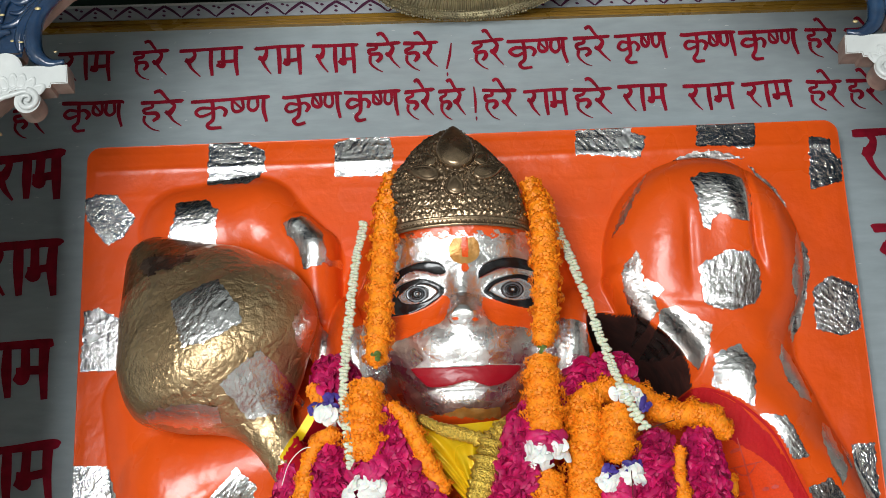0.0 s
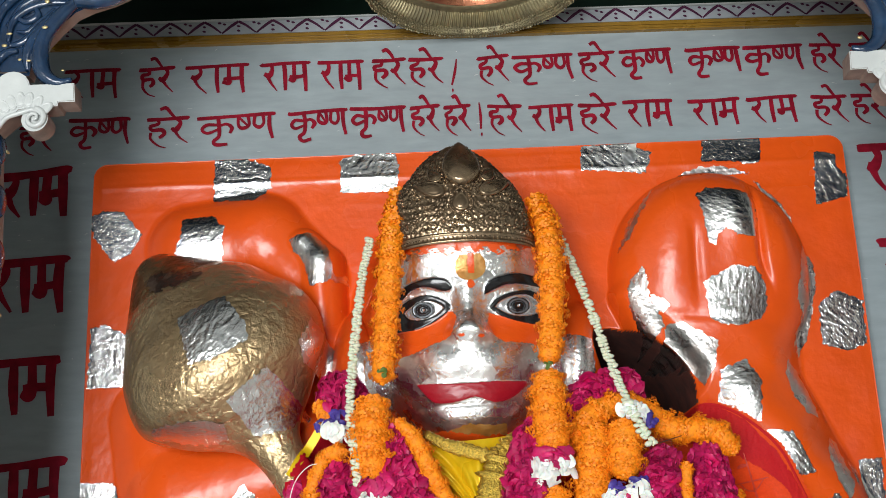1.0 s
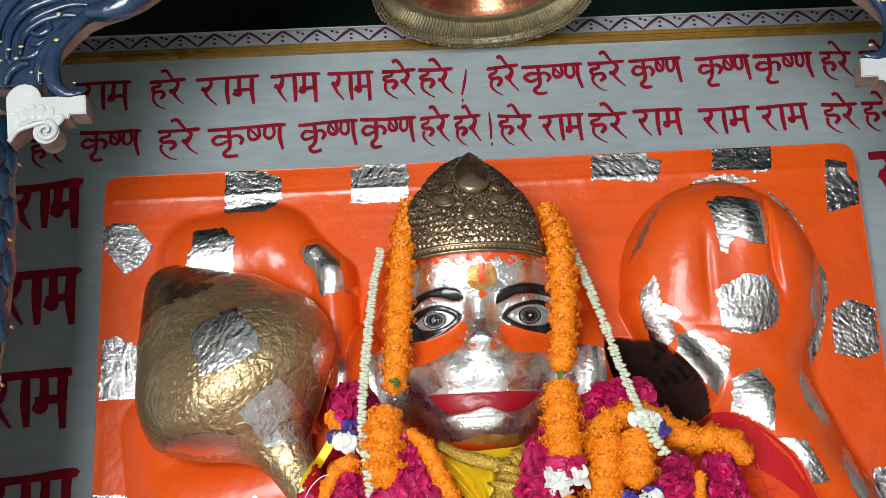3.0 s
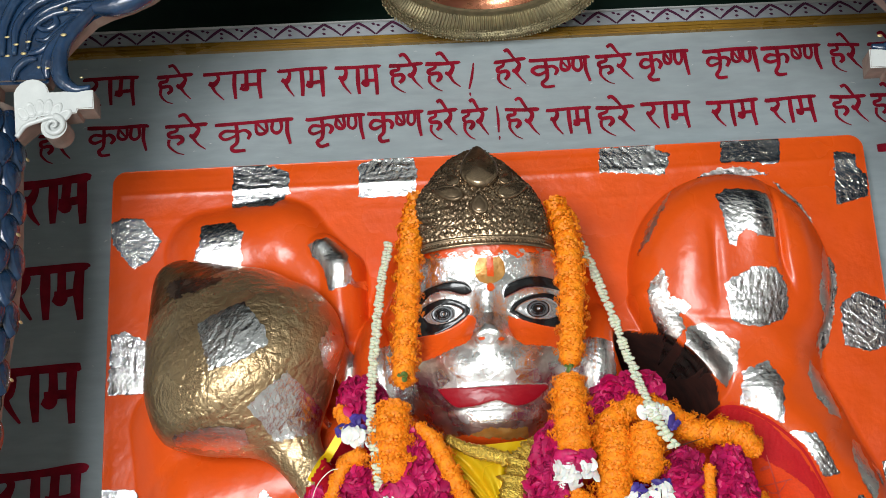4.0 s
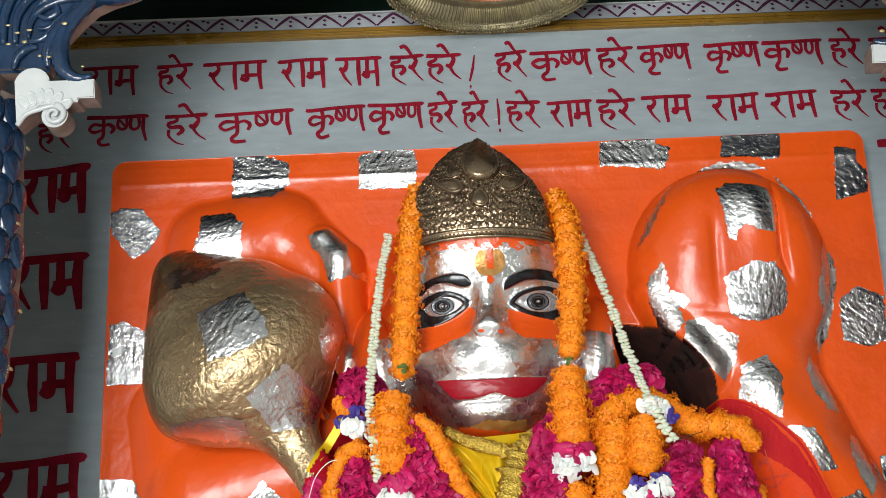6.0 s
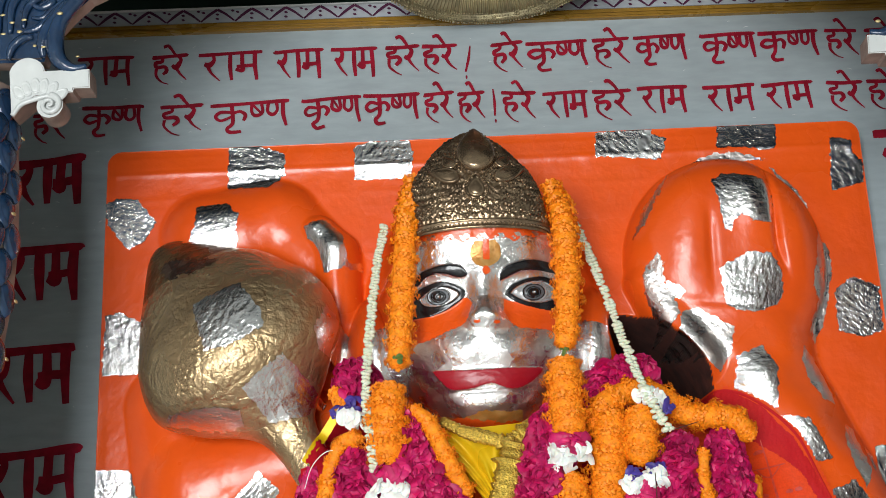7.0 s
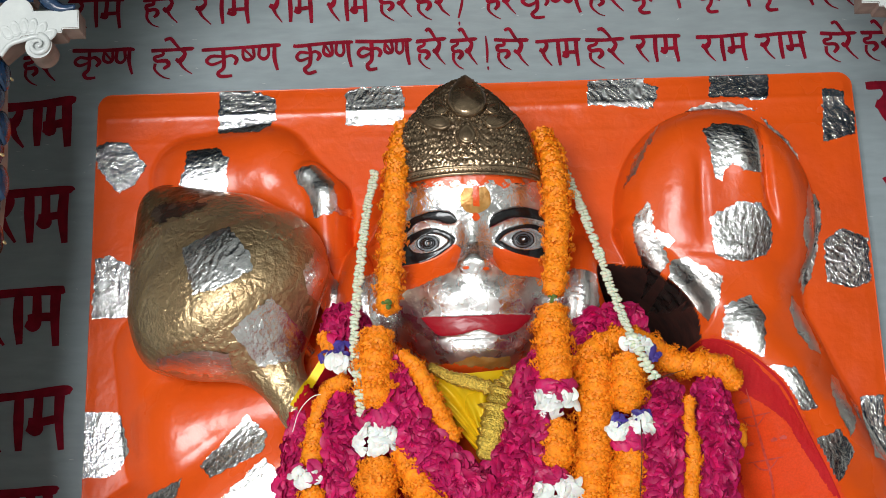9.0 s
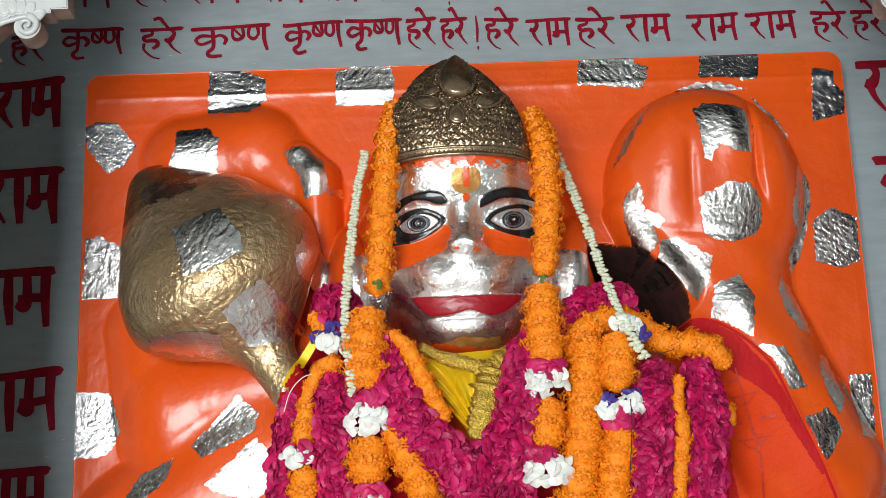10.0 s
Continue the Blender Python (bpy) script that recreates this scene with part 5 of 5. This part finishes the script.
printed([(0.359, 1.760), (0.367, 1.725), (0.378, 1.671), (0.385, 1.640), (0.389, 1.579)], [0.001, 0.0022, 0.003, 0.003, 0.0022])
for cx, cz, w in ((0.367, 1.722, 0.020), (0.379, 1.662, 0.022)):
    printed([(cx - w, cz - 0.002), (cx, cz), (cx + w, cz + 0.003)], [0.0012, 0.0022, 0.0012])
    printed([(cx - 0.7 * w, cz - 0.001), (cx - 0.3 * w, cz - 0.011), (cx + 0.2 * w, cz - 0.012), (cx + 0.7 * w, cz + 0.001)], [0.001, 0.002, 0.002, 0.001])
for a, b, c, d in ((0.338, 1.680, 0.346, 1.681), (0.349, 1.682, 0.354, 1.683), (0.357, 1.684, 0.366, 1.685), (0.386, 1.687, 0.394, 1.688), (0.397, 1.689, 0.406, 1.690), (0.350, 1.741, 0.362, 1.744)):
    printed([(a, b), ((a + c) / 2, (b + d) / 2 + 0.001), (c, d)], [0.003, 0.0055, 0.003])

# satin neck cloth with gathered folds
nx0, nz0 = -0.018, 1.785
scarf = base("neck_cloth", (nx0, -0.2, nz0), "yellow satin neck cloth with a sparkling gold border", "cloth")
vs, fs = [], []
NU, NW = 60, 44
for i in range(NW + 1):
    for j in range(NU + 1):
        w, u = i / NW, j / NU * 2 - 1
        half = 0.068 * (1 - w) ** 0.8 + 0.006
        x = nx0 + 0.018 * w + u * half
        z = nz0 + 0.006 - 0.128 * w - 0.012 * (1 - u * u) * (1 - w)
        fold = 0.006 * math.sin(9 * u * (0.4 + w) + 5 * w) * math.sin(math.pi * min(1, w * 1.3 + 0.08)) + 0.003 * math.sin(23 * u * (0.3 + w))
        vs.append((x, -0.196 - 0.03 * w - 0.012 * (1 - u * u) - fold, z))
for i in range(NW):
    for j in range(NU):
        q = i * (NU + 1) + j
        fs.append((q, q + 1, q + NU + 2, q + NU + 1))
settle(mesh_object("satin", vs, fs, SATIN), scarf)
for line, depths, r in (
        ([-0.077, 1.788, -0.047, 1.771, -0.014, 1.760, 0.015, 1.749], [.215, .225, .23, .235], [.006, .0085, .0095, .010]),
        ([0.018, 1.751, 0.010, 1.718, -0.000, 1.685, -0.006, 1.659], [.238, .248, .256, .258], [.016, .019, .018, .010]),
        ([0.015, 1.754, 0.031, 1.765, 0.046, 1.780], [.225, .22, .21], [.012, .014, .010])):
    p = spline([(*q, rr) for q, rr in zip(pts(line, depths), r)], 10)
    v, f = tube(p[:, :3], p[:, 3] * (1 + 0.12 * rng.standard_normal(len(p))), 12, 0.45)
    settle(mesh_object("gold_border", v, f, ZARI), scarf)

robe = sheet("robe", ((-0.207, 1.848), (-0.168, 1.868), (-0.152, 1.762), (-0.229, 1.730), (-0.256, 1.744)), 0.012, 0.004, RED_HEM, "crimson robe with a yellow edge under the garlands", "robe", 0.003)
v, f = ribbon([(-0.199, 1.856), (-0.216, 1.812), (-0.239, 1.774), (-0.258, 1.743)], [0.006, 0.011, 0.012, 0.009], 0, 8)
mesh_object("yellow_edge", [(p[0], min(front(p[0], p[2]), -0.165) - 0.012, p[2]) for p in v], f, SATIN, robe, "yellow satin edge")
under_robe = sheet("robe", ((-0.262, 1.735), (-0.173, 1.750), (-0.068, 1.663), (-0.005, 1.616), (0.055, 1.690), (0.166, 1.771), (0.257, 1.737), (0.325, 1.727), (0.353, 1.524), (-0.268, 1.544)), 0.02, 0.006, RED_HEM, "crimson robe covering the chest under flower garlands", "robe", 0.006)

# ---- hanging brass canopy ----
bx, bz = 0.018, 2.456
canopy = base("hanging_canopy", (bx, -0.19, bz), "round brass canopy with a knurled rim and copper inside", "canopy")


def lathe(profile, cx, cy, cz, segs, ripple=0.0, teeth=0):
    vs, fs = [], []
    n = len(profile)
    for j in range(segs):
        a = 2 * math.pi * j / segs
        for i, (r, z) in enumerate(profile):
            k = ripple * (0.5 + 0.5 * math.cos(a * teeth)) if teeth and 0 < i < n - 1 else 0
            vs.append((cx + (r - k) * math.cos(a), cy + (r - k) * math.sin(a), cz + z - k))
    for j in range(segs):
        k = (j + 1) % segs
        for i in range(n - 1):
            fs.append((j * n + i, k * n + i, k * n + i + 1, j * n + i + 1))
    return vs, fs


for nm, profile, mt, segs, rip, teeth in (
        ("rim", [(0.157, 0.012), (0.160, 0.006), (0.1625, 0.001), (0.1645, 0.003), (0.166, 0.010), (0.150, 0.04), (0.12, 0.08), (0.06, 0.13), (0.0, 0.15)], BRASS, 240, 0.0, 0),
        ("knurled_band", [(0.157, 0.012), (0.155, 0.013), (0.148, 0.019), (0.142, 0.026), (0.139, 0.030), (0.1385, 0.031)], BRASS, 1200, 0.0028, 150),
        ("inner_ring", [(0.1385, 0.030), (0.136, 0.029), (0.134, 0.033), (0.132, 0.031), (0.130, 0.036), (0.127, 0.037)], BRASS, 120, 0, 0),
        ("copper_lining", [(0.127, 0.036), (0.124, 0.040), (0.121, 0.046), (0.117, 0.062), (0.10, 0.09), (0.05, 0.125), (0.0, 0.14)], COPPER, 120, 0, 0)):
    v, f = lathe(profile, bx, -0.19, bz, segs, rip, teeth)
    settle(mesh_object(nm, v, f, mt), canopy)
lip = Heap()
for j in range(230):
    a = 2 * math.pi * j / 230
    for k in range(4):
        r = 0.1535 + 0.0032 * k + random.uniform(-0.0015, 0.0015)
        lip.add(ball((bx + r * math.cos(a + 0.016 * k), -0.19 + r * math.sin(a + 0.016 * k), bz + 0.011 - 0.0038 * k), random.uniform(0.0010, 0.0021), 4, 5, (random.uniform(0.7, 1.6), 1, random.uniform(0.7, 1.6))))
lip.make("beaded_lip", BRASS, canopy, kind="stuff")
v, f = tube([(bx, -0.19, bz + 0.14), (bx, -0.19, bz + 0.6), (bx, -0.19, 3.6)], [0.004, 0.004, 0.004], 8)
settle(mesh_object("chain_rod", v, f, BRASS), canopy)

# ---- carved brackets, arch ends and columns ----
def flip(piece):
    """The mirror image of a piece across the shrine's middle."""
    return [(MIDDLE - p[0], p[1], p[2]) for p in piece[0]], [tuple(q[::-1]) for q in piece[1]]


for mirrored in (False, True):
    side = (lambda p: flip(p)) if mirrored else (lambda p: p)
    cx, cz = -0.543, 2.196
    bracket = base("bracket", (MIDDLE - cx if mirrored else cx, -0.44, cz), "white scrolled plaster bracket with a shell and stained sides", "bracket", "brackets of the shrine arch")
    outline = [(-0.589, 2.204), (-0.586, 2.211), (-0.581, 2.217), (-0.574, 2.221), (-0.566, 2.222), (-0.558, 2.220), (-0.551, 2.215), (-0.547, 2.209), (-0.545, 2.203), (-0.490, 2.203), (-0.488, 2.178), (-0.508, 2.178),
               (-0.509, 2.173), (-0.527, 2.172), (-0.556, 2.169), (-0.583, 2.145)]
    outline = [(MIDDLE - x if mirrored else x, z) for x, z in outline]
    if mirrored:
        outline.reverse()
    bm = plate_bm(outline, -0.45, -0.418, 0.0012)
    for f in bm.faces:
        f.material_index = 0 if f.normal.y < -0.5 else 1
    settle(part("block", bm, [WHITE, BROWN], None, smooth=False), bracket)
    SCX, SCZ = -0.536, 2.156
    scroll = []
    for k in range(40):
        a = math.pi * 0.5 - k * 0.24
        r = 0.0135 * (1 - k / 46)
        scroll.append((SCX + r * math.cos(a), -0.4515 - 0.0001 * k, SCZ + r * math.sin(a)))
    v, f = side(tube(np.array(scroll), [0.0043 * (1 - k / 60) for k in range(40)], 8))
    settle(mesh_object("scroll", v, f, WHITE), bracket)
    bm = bmesh.new()
    bmesh.ops.create_cone(bm, cap_ends=True, segments=28, radius1=0.0162, radius2=0.0162, depth=0.032, matrix=Matrix.Translation((MIDDLE - SCX if mirrored else SCX, -0.4345, SCZ)) @ Matrix.Rotation(radians(90), 4, "X"))
    for f in bm.faces:
        f.material_index = 0 if f.normal.y < -0.5 else 1
    settle(part("scroll_end", bm, [WHITE, BROWN], None, smooth=False), bracket)
    arc = spline([(-0.581, 2.144), (-0.571, 2.158), (-0.556, 2.164), (-0.538, 2.168), (-0.526, 2.161)], 6)
    v, f = side(tube(np.array([(x, -0.4515, z) for x, z in arc]), [0.0032] * len(arc), 8))
    settle(mesh_object("moulding", v, f, WHITE), bracket)
    for lx, lz, turn in ((-0.574, 2.173, 38), (-0.565, 2.177, 20), (-0.555, 2.180, 5), (-0.545, 2.179, -8), (-0.535, 2.175, -26), (-0.526, 2.168, -50)):
        v, f = side(teardrop(lx, lz, 0.0068, 0.0115, 0.0035, -0.4495, turn, 0.0))
        settle(mesh_object("shell_lobe", v, f, WHITE), bracket)

    arch = base("arch_end", (MIDDLE - cx if mirrored else cx, -0.44, cz + 0.03), "blue enamelled carved arch end with gold leaf dots", "arch", "arch ends of the shrine")
    for line, radii in (
            ([-0.494, 2.208, -0.512, 2.206, -0.529, 2.218, -0.535, 2.242, -0.531, 2.269, -0.514, 2.295, -0.492, 2.318], [.004, .008, .012, .014, .013, .012, .008]),
            ([-0.549, 2.223, -0.550, 2.242, -0.543, 2.265, -0.523, 2.292, -0.499, 2.314], [.004, .010, .011, .009, .004]),
            ([-0.576, 2.264, -0.572, 2.291, -0.552, 2.309, -0.527, 2.316, -0.500, 2.315], [.003, .006, .007, .006, .003]),
            ([-0.575, 2.258, -0.557, 2.263, -0.537, 2.281, -0.516, 2.305], [.003, .006, .008, .005]),
            ([-0.592, 2.257, -0.591, 2.296, -0.570, 2.326, -0.536, 2.340, -0.500, 2.346], [.004, .007, .008, .008, .006]),
            ([-0.607, 2.257, -0.607, 2.301, -0.588, 2.341, -0.544, 2.361], [.005, .008, .009, .008]),
            ([-0.495, 2.318, -0.470, 2.320, -0.447, 2.329, -0.426, 2.346, -0.400, 2.385], [.012, .018, .022, .024, .026]),
            ([-0.623, 2.231, -0.623, 2.286, -0.604, 2.341, -0.566, 2.379], [.006, .009, .010, .010]),
            ([-0.592, 2.222, -0.588, 2.238, -0.576, 2.249, -0.563, 2.251], [.004, .007, .007, .003]),
            ([-0.492, 2.330, -0.514, 2.331, -0.539, 2.324, -0.562, 2.312, -0.579, 2.285], [.003, .005, .006, .005, .003]),
            ([-0.566, 2.278, -0.553, 2.277, -0.538, 2.290, -0.520, 2.308], [.002, .004, .004, .002]),
            ([-0.570, 2.299, -0.555, 2.291, -0.541, 2.298, -0.545, 2.313], [.003, .005, .006, .003])):
        p = spline([(*q, rr) for q, rr in zip(pts(line, .447), [q * 0.83 for q in radii])], 8)
        v, f = side(tube(p[:, :3], p[:, 3], 10, 0.9))
        settle(mesh_object("flute", v, f, BLUE), arch)
    for x, z in ((-0.527, 2.276), (-0.556, 2.233), (-0.545, 2.231), (-0.502, 2.216), (-0.571, 2.269), (-0.526, 2.312), (-0.576, 2.253), (-0.586, 2.266), (-0.598, 2.277), (-0.596, 2.251)):
        v, f = side(ball((x, -0.459, z), random.uniform(0.0024, 0.0036), 4, 6, (random.uniform(0.8, 1.5), 0.35, random.uniform(0.5, 0.9))))
        settle(mesh_object("gold_dot", v, f, LEAF), arch)

    px, pz = -0.652, 2.083
    column = base("column", (MIDDLE - px if mirrored else px, -0.41, 0.0), "blue column carved with overlapping leaves and gold dots", "column", "columns of the shrine")
    rows = spline([(0.0, 0.10), (0.6, 0.10), (1.2, 0.085), (1.66, 0.050), (1.82, 0.052), (1.95, 0.064), (2.05, 0.064), (2.2, 0.055)], 8)
    v, f = lathe([(r, z) for z, r in rows], px, -0.40, 0, 40)
    v, f = side((v, f))
    settle(mesh_object("shaft", v, f, BROWN), column)
    for i in range(18):
        z = 1.58 + i * 0.035
        r = np.interp(z, rows[:, 0], rows[:, 1])
        for j in range(7):
            a = radians(-78 + 26 * j + (13 if i % 2 else 0))
            if a > radians(80):
                continue
            v, f = teardrop(0, 0, 0.016, -0.025, 0.011, 0.0, 0, 0.8)
            m = Matrix.Translation((px, -0.40, z)) @ Matrix.Rotation(a, 4, "Z") @ Matrix.Translation((0, -r + 0.002, 0)) @ Matrix.Rotation(radians(-8), 4, "X")
            v, f = side(([m @ Vector(q) for q in v], f))
            leaf = settle(mesh_object("carved_leaf", v, f, BLUE), column)
            if random.random() < 0.4:
                b, q = ball((0, 0, 0), 0.0032, 4, 6, (1.4, 0.4, 0.8))
                m2 = m @ Matrix.Translation((0.004, -0.014, -0.012))
                b, q = side(([m2 @ Vector(p) for p in b], q))
                settle(mesh_object("gold_dot", b, q, LEAF), leaf)
